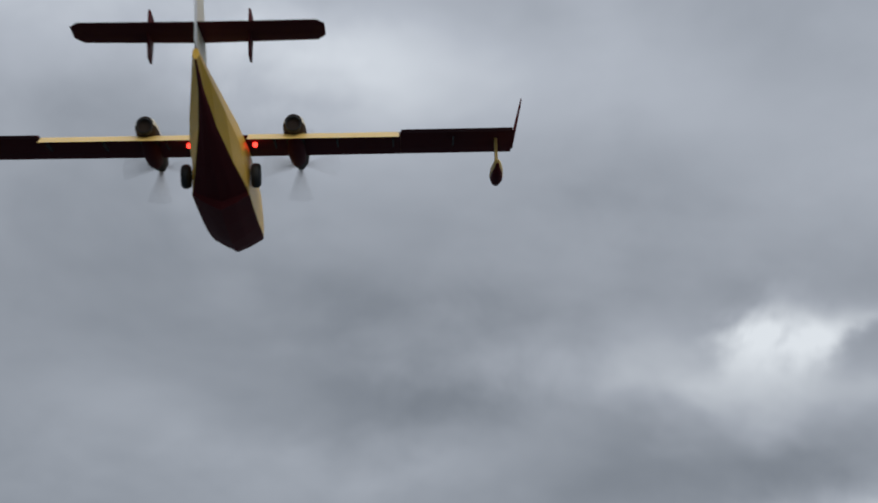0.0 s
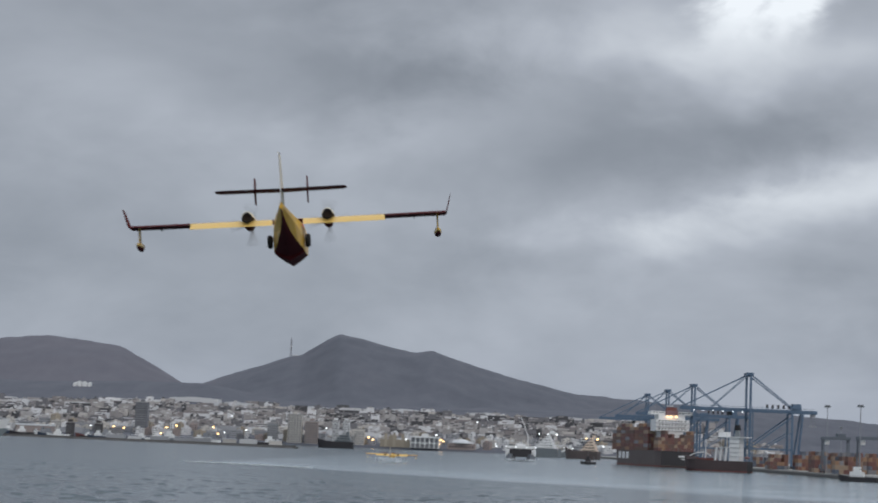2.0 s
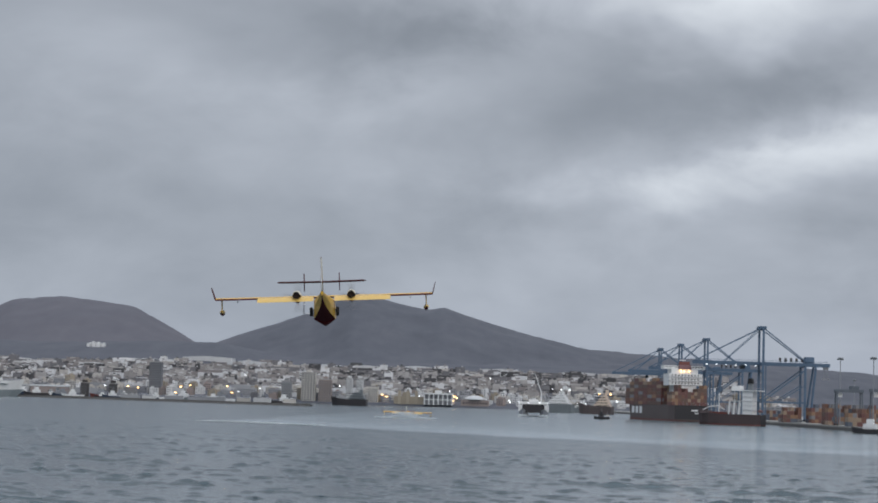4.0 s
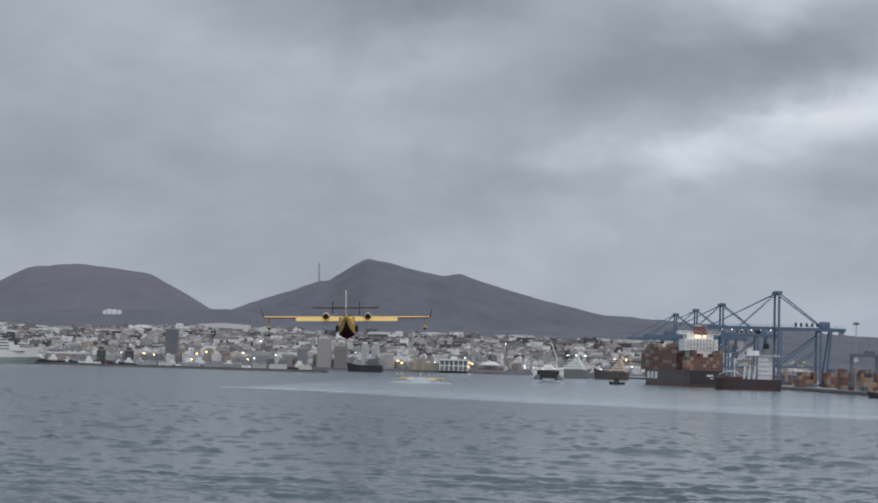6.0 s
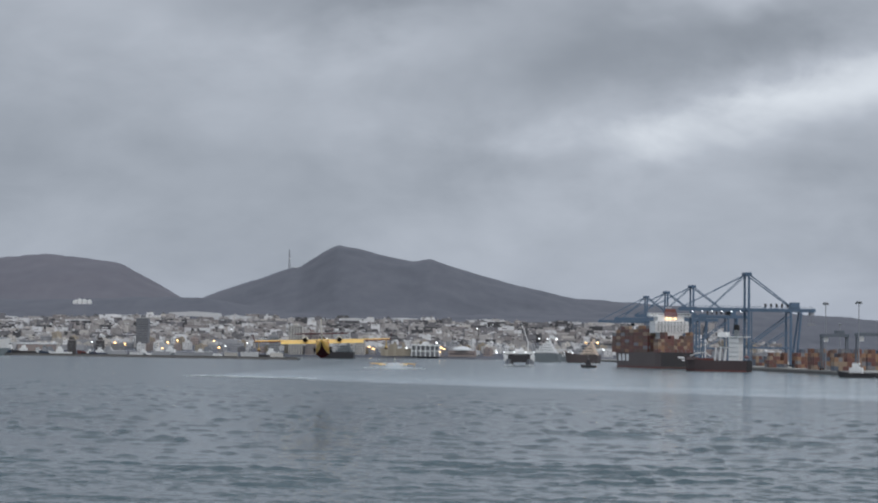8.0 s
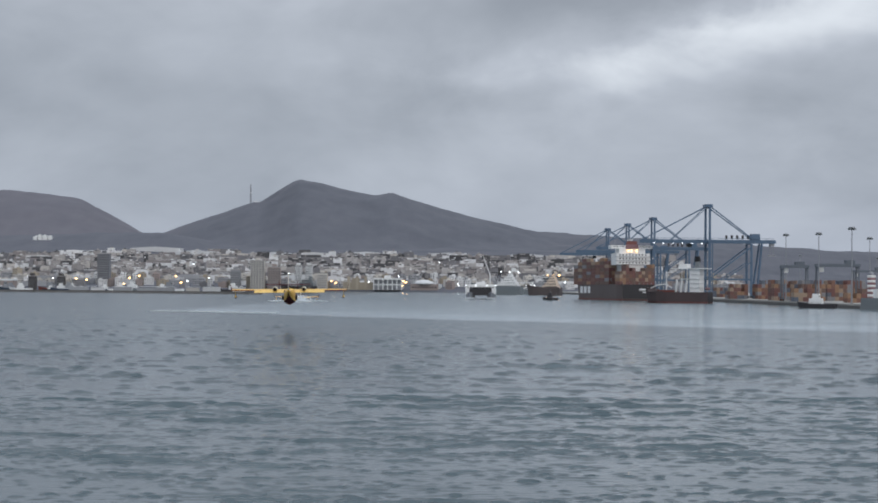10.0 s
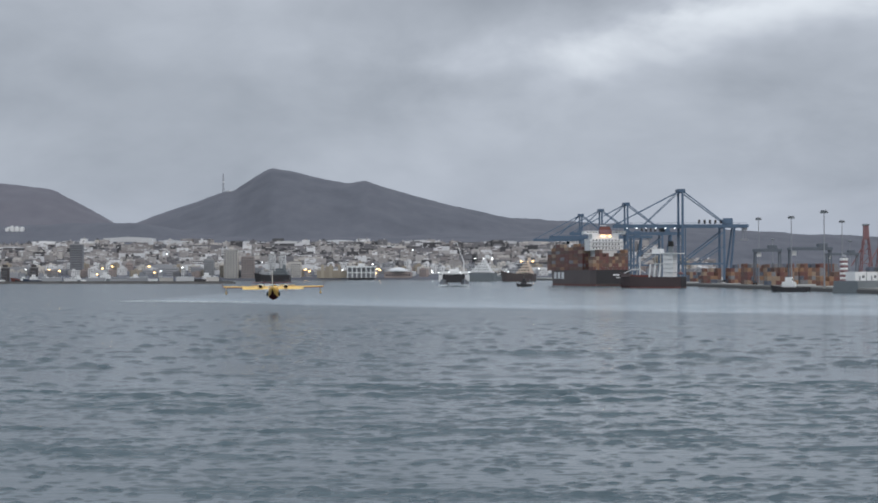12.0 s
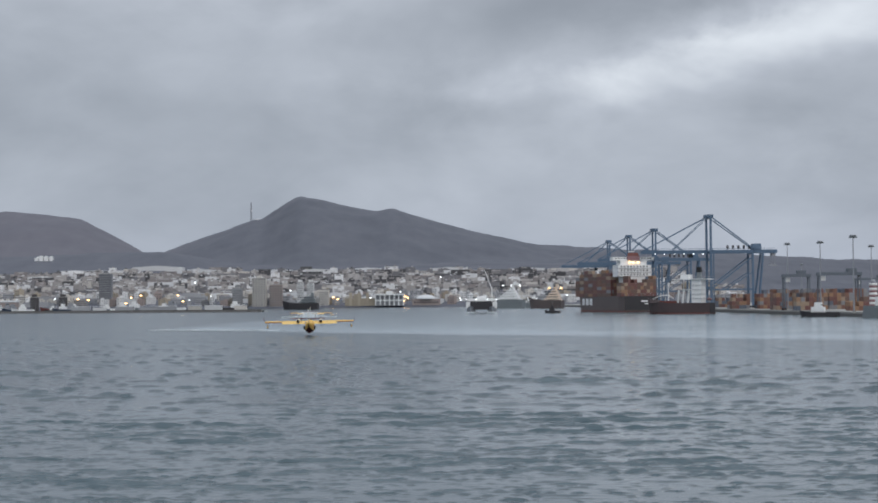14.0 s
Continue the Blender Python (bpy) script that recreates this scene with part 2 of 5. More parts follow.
def beam(bm, a, b, w, d=None, sides=4, slot=0, end=1.0):
    """A bar from a to b: square of width w and depth d, or round."""
    a, b = Vector(a), Vector(b)
    q = (b - a).to_track_quat("Z", "Y")
    d = d or w
    rings = []
    for p, k in ((a, 1.0), (b, end)):
        ring = []
        for i in range(sides):
            u = 2 * math.pi * (i + 0.5) / sides
            s = math.sqrt(2) if sides == 4 else 1.0
            ring.append(bm.verts.new(p + q @ Vector((math.cos(u) * s * w / 2 * k, math.sin(u) * s * d / 2 * k, 0))))
        rings.append(ring)
    for i in range(sides):
        j = (i + 1) % sides
        bm.faces.new((rings[0][i], rings[0][j], rings[1][j], rings[1][i])).material_index = slot
    bm.faces.new(rings[0][::-1]).material_index = slot
    bm.faces.new(rings[1]).material_index = slot
    return bm


def lathe(bm, profile, axis="Y", centre=(0, 0, 0), sides=16, slot=0, smooth=True):
    """Rings (place along the axis, radius, or radius pair) joined into a closed body."""
    rings = []
    for s, r in profile:
        ring = []
        for i in range(sides):
            u = 2 * math.pi * i / sides
            c, d = math.cos(u) * r, math.sin(u) * r
            p = {"X": (s, c, d), "Y": (c, s, d), "Z": (c, d, s)}[axis]
            ring.append(bm.verts.new(Vector(p) + Vector(centre)))
        rings.append(ring)
    for p, q in zip(rings, rings[1:]):
        for i in range(sides):
            j = (i + 1) % sides
            f = bm.faces.new((p[i], p[j], q[j], q[i]))
            f.material_index, f.smooth = slot, smooth
    bm.faces.new(rings[0]).material_index = slot
    bm.faces.new(rings[-1]).material_index = slot
    bmesh.ops.recalc_face_normals(bm, faces=bm.faces)
    return bm


def loft(bm, rings, slots=None, close=True, smooth=False):
    vs = [[bm.verts.new(p) for p in r] for r in rings]
    n = len(vs[0])
    for p, q in zip(vs, vs[1:]):
        for i in range(n if close else n - 1):
            j = (i + 1) % n
            f = bm.faces.new((p[i], p[j], q[j], q[i]))
            f.smooth = smooth
            if slots:
                f.material_index = slots[i]
    if close:
        bm.faces.new(vs[0][::-1])
        bm.faces.new(vs[-1])
    bmesh.ops.recalc_face_normals(bm, faces=bm.faces)
    return bm


def empty(name, m, label, category, group="", kind=""):
    ob = new(name)
    ob.empty_display_size = 0.5
    ob.matrix_world = m
    return tagged(ob, label, category, group, kind)

# ---- sea and land ----
def trains(x, y, rng, count, short, long, spread, lean=82):
    """The sum of many wave trains running roughly one way, with unit spread."""
    z = np.zeros_like(x)
    for _ in range(count):
        length = math.exp(rng.uniform(math.log(short), math.log(long)))
        turn = radians(rng.gauss(lean, spread))
        k = 2 * math.pi / length
        z += np.sin(k * (x * math.cos(turn) + y * math.sin(turn)) + rng.uniform(0, 6.28))
    return z / math.sqrt(count / 2)


def wave_height(x, y, rng):
    """A low swell that carries scattered short, steep crests, in gusts."""
    swell = trains(x, y, rng, 14, 4.0, 14.0, 22)
    chop = trains(x, y, rng, 48, 0.34, 0.75, 10, 91)
    mid = trains(x, y, rng, 40, 0.7, 1.6, 7, 90)
    gust = trains(x, y, rng, 12, 8.0, 50.0, 50)
    crest = np.maximum(chop - 1.05 + 0.25 * swell + 0.2 * gust, 0.0)
    heavy = np.maximum(mid - 1.45 + 0.25 * swell + 0.25 * gust, 0.0)
    reach = np.clip((y - 95) / 120, 0, 1)     # short crests close by, longer ones further out
    return 0.006 * swell + 0.002 * chop + 0.003 * mid + 0.055 * (1 - 0.8 * reach) * crest + (0.04 + 0.11 * reach) * heavy


def make_water():
    rng = random.Random(5)
    u = np.concatenate(([-60, -12, -3], np.linspace(-1, 1, 800), [3, 12, 60]))
    near, far = np.concatenate((np.arange(78, 190, 0.15), np.geomspace(190.2, 700, 540))), np.geomspace(712, 7000, 60)
    y = np.concatenate(([-6000, -300, -20, 30], near, far))
    half = np.where(y > 0, 16 + 0.33 * np.abs(y), 60)
    X, Y = u[None, :] * half[:, None], np.repeat(y[:, None], len(u), 1)
    front = SLICK - 1.2 * X - Y
    fade = np.clip((Y - 60) / 12, 0, 1) * (0.05 + 0.95 * np.clip(front / 230, 0, 1)) * np.clip((690 - Y) / 120, 0, 1) * (np.abs(u[None, :]) <= 1)
    Z = wave_height(X, Y, rng) * fade
    # the long low wake that a passing boat has left
    for at, lean, size in ((254, 0.85, 0.60), (259, 0.9, 0.36), (247, 0.8, 0.25), (200, 0.5, 0.25)):
        d = Y - at + lean * (X - 18) + 2.5 * np.sin(X / 7) + 1.2 * np.sin(X / 2.3 + at)
        Z += size * np.exp(-(d / 0.8) ** 2) * np.clip((X + 2) / 14, 0, 1) * np.clip((75 - X) / 20, 0, 1) * (np.abs(u[None, :]) <= 1) * np.clip(0.5 + 0.4 * np.sin(X / 3.1 + at) + 0.35 * np.sin(X / 0.83 + at), 0, 1.2)
    n, m = X.shape
    co = np.stack((X, Y, Z), -1).reshape(-1, 3)
    i = (np.arange(n - 1)[:, None] * m + np.arange(m - 1)[None, :]).ravel()
    quads = np.stack((i, i + 1, i + m + 1, i + m), -1)
    me = bpy.data.meshes.new("water")
    me.vertices.add(len(co))
    me.vertices.foreach_set("co", co.ravel())
    me.loops.add(quads.size)
    me.loops.foreach_set("vertex_index", quads.ravel())
    me.polygons.add(len(quads))
    me.polygons.foreach_set("loop_start", np.arange(0, quads.size, 4))
    me.polygons.foreach_set("use_smooth", np.ones(len(quads), bool))
    me.update(calc_edges=True)
    me.materials.append(M["sea"])
    return tagged(new("water", me), "grey-green harbour water with a short wind chop", "sea", kind="structure")


# volcanic cones: place along the ridge, height over the sea, fall to the west and to the east
EAST_CONES = ((-361, 238, 0.66, 0.225), (-462, 187, 0.36, 0.6), (-165, 210, 0.35, 0.36), (-37, 162, 0.5, 0.20), (140, 127, 0.5, 0.055), (275, 120, 0.4, 0.215))
WEST_CAP, WEST_FLANK = (-1007, 211, 0.09, 0.12), (-990, 262, 0.52, 0.53)
SHORE = 2640.0


def tent(x, centre, height, fall_west, fall_east):
    away = np.sqrt((x - centre) ** 2 + 144.0) - 12.0
    return height - away * np.where(x < centre, fall_west, fall_east)


def ground_height(x, y):
    x, y = np.asarray(x, float), np.asarray(y, float)
    slope = 3.0 + np.clip((y - SHORE) / 700, 0, 1.4) * 60
    slope = np.where(x > 330, 3 + (slope - 3) * np.clip(1 - (x - 330) / 270, 0.1, 1), slope)
    # a dark spur in front of the western cone
    west = 1 / (1 + np.exp((x + 520) / 28))
    slope = slope + west * (20 + 0.03 * np.clip(x + 900, 0, 400)) * np.exp(-((y - 3520) / 150) ** 2)
    xs = x * 4050 / np.maximum(y, 3000)
    east = 2.5 * np.log(sum(np.exp(tent(xs, *c) / 2.5) for c in EAST_CONES))
    cone = -2.0 * np.log(np.exp(-tent(xs, *WEST_CAP) / 2.0) + np.exp(-tent(xs, *WEST_FLANK) / 2.0)) * 1.08
    foot = 0.39 * slope
    z_east = foot + np.maximum(east - foot, 0) * np.exp(-np.abs((y - 4050) / (300 + 0.9 * np.clip(east, 0, 240))) ** 2.2)
    z_west = foot + np.maximum(cone - foot, 0) * np.exp(-np.abs((y - 4380) / 520) ** 2.4)
    behind = np.clip((4950 - y) / 900, 0, 1)
    return np.maximum(np.maximum(slope * behind ** 0.5, z_east), z_west)


def make_land():
    xs, ys = np.linspace(-2000, 1300, 420), np.concatenate(([SHORE - 6, SHORE], np.linspace(SHORE + 5, 4990, 150)))
    X, Y = np.meshgrid(xs, ys)
    Z = ground_height(X, Y)
    rough = np.array([[noise.fractal((x / 110, y / 110, 0.0), 0.8, 2.0, 6) for x in xs] for y in ys])
    Z = Z + rough * np.clip((Y - 3300) / 300, 0, 1) * 4.0
    Z[0] = -4
    n, m = X.shape
    bm = [(X[i, j], Y[i, j], Z[i, j]) for i in range(n) for j in range(m)]
    faces = [(i * m + j, i * m + j + 1, (i + 1) * m + j + 1, (i + 1) * m + j) for i in range(n - 1) for j in range(m - 1)]
    me = bpy.data.meshes.new("ground")
    me.from_pydata(bm, [], faces)
    me.polygons.foreach_set("use_smooth", [True] * len(faces))
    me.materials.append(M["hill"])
    return tagged(new("ground", me), "bare volcanic hills behind the harbour town", "hills", kind="structure")


water = make_water()
land = make_land()

# ---- flying boats ----
def foil(bm, x0, x1, y_front0, y_front1, chord0, chord1, z0, z1, thick=0.13, slot_top=0, slot_under=1, mirror=False):
    """A wing panel from x0 to x1: an aerofoil section with its upper and under skin in two materials."""
    shape = ((0.0, 0.0), (0.06, 0.5), (0.25, 0.92), (0.45, 0.9), (0.75, 0.45), (1.0, 0.03), (1.0, -0.03), (0.7, -0.28), (0.35, -0.4), (0.08, -0.3))
    rings = []
    for x, yf, c, z in ((x0, y_front0, chord0, z0), (x1, y_front1, chord1, z1)):
        rings.append([(x, yf - s * c, z + h * c * thick * 0.62) for s, h in shape])
    slots = [slot_top] * 5 + [slot_under] * 5
    return loft(bm, rings, slots)


def aircraft(name, label):
    body = empty(name, Matrix(), label, "aircraft", "flying boats")
    # stations of the fuselage: y, half width, keel, chine, shoulder, top
    st = ((8.95, 0.85, -2.1, -1.8, -0.95, -0.8), (8.55, 1.28, -2.62, -1.95, -0.6, -0.3), (7.0, 1.36, -3.05, -2.1, -0.1, 0.35),
          (5.0, 1.36, -3.25, -2.3, 0.15, 0.75), (2.0, 1.36, -3.28, -2.45, 0.05, 0.45), (-0.6, 1.36, -3.25, -2.5, 0.0, 0.4),
          (-0.75, 1.32, -2.85, -2.35, 0.0, 0.4), (-3.5, 1.15, -2.25, -1.88, 0.0, 0.42), (-6.5, 0.80, -1.45, -1.18, 0.1, 0.5),
          (-9.2, 0.42, -0.6, -0.42, 0.3, 0.6), (-11.2, 0.14, 0.05, 0.12, 0.5, 0.65))
    top, low = bmesh.new(), bmesh.new()
    # abaft the step the sides lean in towards a narrow chine
    st = [(*row, row[1] * min(1.0, max(0.3, 1.0 + 0.085 * (row[0] + 0.75)))) for row in st]
    loft(top, [[(q, y, c), (w * 1.02, y, (c + s) / 2), (w * 0.94, y, s), (w * 0.55, y, t - 0.03), (0, y, t), (-w * 0.55, y, t - 0.03),
                (-w * 0.94, y, s), (-w * 1.02, y, (c + s) / 2), (-q, y, c)] for y, w, k, c, s, t, q in st])
    loft(low, [[(q * 1.015, y, c + 0.02), (q * 0.5, y, (k + c) / 2 - 0.05), (0, y, k), (-q * 0.5, y, (k + c) / 2 - 0.05), (-q * 1.015, y, c + 0.02)]
               for y, w, k, c, s, t, q in st])
    part("fuselage", top, M["yellow"], body, "yellow painted fuselage")
    part("planing_hull", low, M["red"], body, "dark red planing bottom with a step")
    # cockpit glazing
    g = bmesh.new()
    loft(g, [[(0.7, 6.9, 0.22), (0.5, 6.6, 0.62), (-0.5, 6.6, 0.62), (-0.7, 6.9, 0.22)], [(1.0, 5.4, 0.42), (0.66, 5.3, 0.92), (-0.66, 5.3, 0.92), (-1.0, 5.4, 0.42)]])
    part("windscreen", g, M["glass"], body)
    for s in (-1, 1):
        w = bmesh.new()
        foil(w, s * 0.0, s * 8.65, 2.15, 2.15, 3.05, 3.05, 0.42, 0.445)
        part("wing", w, [M["yellow"], M["red"]], body, "yellow wing panel with a dark underside")
        w = bmesh.new()
        foil(w, s * 8.655, s * 14.1, 2.15, 2.15, 3.05, 3.05, 0.445, 0.46)
        part("outer_wing", w, [M["yellow"], M["red"]], body)
        f = bmesh.new()
        foil(f, s * 1.35, s * 8.6, -0.86, -0.86, 1.3, 1.3, 0.40, 0.40, 0.16, 0, 0)
        bmesh.ops.rotate(f, verts=f.verts, cent=(0, -0.86, 0.4), matrix=Matrix.Rotation(radians(27), 3, "X"))
        part("flap", f, M["cream"], body, "lowered pale yellow flap")
        f = bmesh.new()
        foil(f, s * 8.7, s * 14.05, -0.9, -0.9, 0.95, 0.95, 0.42, 0.44, 0.14, 0, 1)
        bmesh.ops.rotate(f, verts=f.verts, cent=(0, -0.9, 0.42), matrix=Matrix.Rotation(radians(11), 3, "X"))
        part("aileron", f, M["red"], body, "dark red drooped aileron")
        for x in (2.6, 5.6, 8.3, 11.2):
            part("flap_hinge", beam(bmesh.new(), (s * x, 0.2, 0.2), (s * x, -1.35, -0.02), 0.07, 0.16), M["black"], body)
        w = bmesh.new()
        loft(w, [[(s * 14.08, y, z) for y, z in ((1.6, 0.42), (-1.0, 0.42))] + [(s * 14.18, y, z) for y, z in ((-1.0, 0.42), (1.6, 0.42))],
                 [(s * 14.5, y, z) for y, z in ((-0.1, 1.95), (-1.25, 1.95))] + [(s * 14.56, y, z) for y, z in ((-1.25, 1.95), (-0.1, 1.95))]])
        part("winglet", w, M["red"], body)
        fl = bmesh.new()
        lathe(fl, ((-1.7, 0.03), (-1.1, 0.2), (-0.2, 0.31), (0.7, 0.34), (1.4, 0.24), (1.75, 0.05)), "Y", (s * 13.3, 0.3, -1.2), 12)
        float_part = part("wing_float", fl, M["cream"], body, "stabilising float under the wing tip")
        part("float_bottom", lathe(bmesh.new(), ((-1.5, 0.05), (-0.2, 0.27), (0.7, 0.31), (1.3, 0.2)), "Y", (s * 13.3, 0.3, -1.33), 12), M["red"], float_part, "dark red float bottom")
        part("float_strut", beam(bmesh.new(), (s * 13.3, 0.35, 0.4), (s * 13.3, 0.35, -1.0), 0.14, 0.7), M["cream"], float_part)
        # engine, slung over the leading edge
        n = bmesh.new()
        lathe(n, ((4.1, 0.22), (3.7, 0.42), (2.6, 0.54), (0.6, 0.56), (-0.9, 0.56), (-1.5, 0.52), (-1.85, 0.42)), "Y", (s * 3.55, 0, 0.70), 18)
        for f in n.faces:
            at = f.calc_center_median()
            f.material_index = 0 if at.z > 0.62 and at.y > -1.84 else 1
        nac = part("engine_nacelle", n, [M["ivory"], M["nacelle"]], body, "two-tone engine nacelle")
        part("exhaust_pipe", lathe(bmesh.new(), ((-1.4, 0.40), (-2.0, 0.40), (-2.05, 0.34), (-1.7, 0.3)), "Y", (s * 3.55, 0, 0.60), 14), M["black"], nac, "sooty black exhaust")
        part("nacelle_fairing", lathe(bmesh.new(), ((2.9, 0.1), (2.0, 0.4), (0.4, 0.46), (-0.7, 0.3), (-1.3, 0.08)), "Y", (s * 3.55, 0, 0.22), 12), M["red"], nac)
        pr = bmesh.new()
        lathe(pr, ((-0.25, 0.26), (0.2, 0.22), (0.5, 0.05)), "Y", (0, 0, 0), 12)
        prop = part("propeller", pr, M["black"], body, "four-bladed dark propeller")
        prop.location = (s * 3.55, 4.2, 0.66)
        for k in range(4):
            bl = bmesh.new()
            loft(bl, [[(-0.10, 0.03, 0.2), (0.10, -0.05, 0.2), (0.10, -0.08, 0.2), (-0.10, 0.0, 0.2)], [(-0.10, 0.05, 1.1), (0.10, -0.06, 1.1), (0.10, -0.08, 1.1), (-0.10, 0.03, 1.1)],
                      [(-0.06, 0.02, 1.98), (0.06, -0.02, 1.98), (0.06, -0.03, 1.98), (-0.06, 0.01, 1.98)]])
            bmesh.ops.rotate(bl, verts=bl.verts, cent=(0, 0, 0), matrix=Matrix.Rotation(math.pi / 2 * k, 3, "Y"))
            part("blade", bl, M["steel"], prop)
        # main wheel folded against the side
        wh = bmesh.new()
        lathe(wh, ((-0.23, 0.32), (-0.22, 0.5), (-0.1, 0.6), (0.1, 0.6), (0.22, 0.5), (0.23, 0.32)), "X", (s * 1.68, -0.5, -1.5), 18)
        wheel = part("main_wheel", wh, M["black"], body)
        part("wheel_leg", beam(bmesh.new(), (s * 1.15, -0.5, -1.2), (s * 1.6, -0.5, -1.45), 0.16), M["steel"], wheel)
        lamp = part("beacon", lathe(bmesh.new(), ((-0.12, 0.05), (-0.06, 0.12), (0.06, 0.12), (0.12, 0.05)), "Z", (s * 1.6, -0.3, 0.14), 10), M["redlamp"], body, "glowing red light")
        # tailplane
        tp = bmesh.new()
        foil(tp, s * 0.05, s * 5.15, -9.0, -9.1, 2.35, 2.2, 1.8, 1.85, 0.12)
        part("tailplane", tp, [M["red"], M["red"]], body)
        tip = bmesh.new()
        foil(tip, s * 5.15, s * 5.5, -9.1, -9.6, 2.2, 1.3, 1.85, 1.85, 0.12)
        part("tailplane_tip", tip, [M["red"], M["red"]], body)
        fn = bmesh.new()
        loft(fn, [[(s * 2.2 + d, y, z) for y, z in ((-9.0, 2.95), (-10.1, 2.95), (-10.4, 1.8), (-10.0, 0.75), (-9.2, 0.75), (-8.9, 1.8))] for d in (-0.05, 0.05)])
        part("finlet", fn, M["red"], body)
    fin = bmesh.new()
    loft(fin, [[(-0.17, -8.2, 0.4), (0, -6.6, 0.4), (0.17, -8.2, 0.4), (0.06, -11.0, 0.5), (-0.06, -11.0, 0.5)],
               [(-0.15, -9.0, 1.9), (0, -8.4, 1.9), (0.15, -9.0, 1.9), (0.05, -11.2, 1.9), (-0.05, -11.2, 1.9)],
               [(-0.09, -10.2, 4.75), (0, -9.9, 4.8), (0.09, -10.2, 4.75), (0.03, -11.7, 4.8), (-0.03, -11.7, 4.8)]])
    part("fin", fin, M["ivory"], body, "tall pale yellow fin")
    rud = bmesh.new()
    loft(rud, [[(-0.06, -11.03, 0.6), (0.06, -11.03, 0.6), (0.02, -11.7, 0.8), (-0.02, -11.7, 0.8)], [(-0.03, -11.72, 4.65), (0.03, -11.72, 4.65), (0.01, -12.2, 4.5), (-0.01, -12.2, 4.5)]])
    part("rudder", rud, M["white"], body)
    part("fin_lamp", lathe(bmesh.new(), ((4.76, 0.06), (4.83, 0.08), (4.9, 0.03)), "Z", (0, -10.9, 0), 8), M["red"], body)
    return body


flying_boat = aircraft("flying_boat", "yellow twin-engined flying boat with dark red hull, landing on water")

second_boat = aircraft("flying_boat", "yellow flying boat running on the harbour water in spray")


def make_spray():
    rng = random.Random(9)
    bm = bmesh.new()
    for k in range(7000):
        s = rng.choice((-1, 1))
        d = rng.random()
        if k % 2:     # the tall plume behind the step
            at = Vector((rng.gauss(0, 3.2), -22 * rng.random() + 2, 0.1 + 3.4 * rng.random() ** 1.6))
        else:         # the low sheets thrown out on both sides
            at = Vector((s * (1.2 + 17 * d), -20 * rng.random() * d + 3, 0.1 + 1.5 * (1 - d) * rng.random()))
        r = rng.uniform(0.08, 0.42)
        v = [bm.verts.new(at + r * Vector((rng.uniform(-1, 1), rng.uniform(-1, 1), rng.uniform(-0.7, 0.7)))) for _ in range(4)]
        for f in ((0, 1, 2), (0, 2, 3), (0, 3, 1), (1, 3, 2)):
            bm.faces.new([v[i] for i in f])
    for k in range(60):
        u = k / 59
        box(bm, -4.5 + rng.uniform(-2, 2), 4.5 + rng.uniform(-2, 2), -26 * u, -26 * u + 0.6, 0.02, 0.12 + 0.1 * rng.random())
    return tagged(new("spray", mesh_of("spray", bm, M["foam"])), "white spray and foam thrown up by the hull", "spray", kind="stuff")


spray = make_spray()

# ---- container port ----
def quay_x(y):
    """The edge of the container quay, which runs away from the viewer."""
    return 178.0 - 0.05 * (y - 1420)


def make_quay():
    bm = bmesh.new()
    y0, y1 = 640.0, SHORE + 10
    loft(bm, [[(quay_x(y), y, -6), (quay_x(y), y, 2.6), (900, y, 2.6), (900, y, -6)] for y in (y0, 1000, 1500, 2000, y1)])
    q = tagged(new("quay", mesh_of("quay", bm, M["concrete"])), "long concrete container quay with a dark wet edge", "quay", kind="structure")
    edge = bmesh.new()
    loft(edge, [[(quay_x(y) - 0.6, y, -4), (quay_x(y) - 0.6, y, 1.7), (quay_x(y) - 0.003, y, 1.7), (quay_x(y) - 0.003, y, -4)] for y in (y0, 1500, y1)])
    part("fender_wall", edge, M["rock"], q)


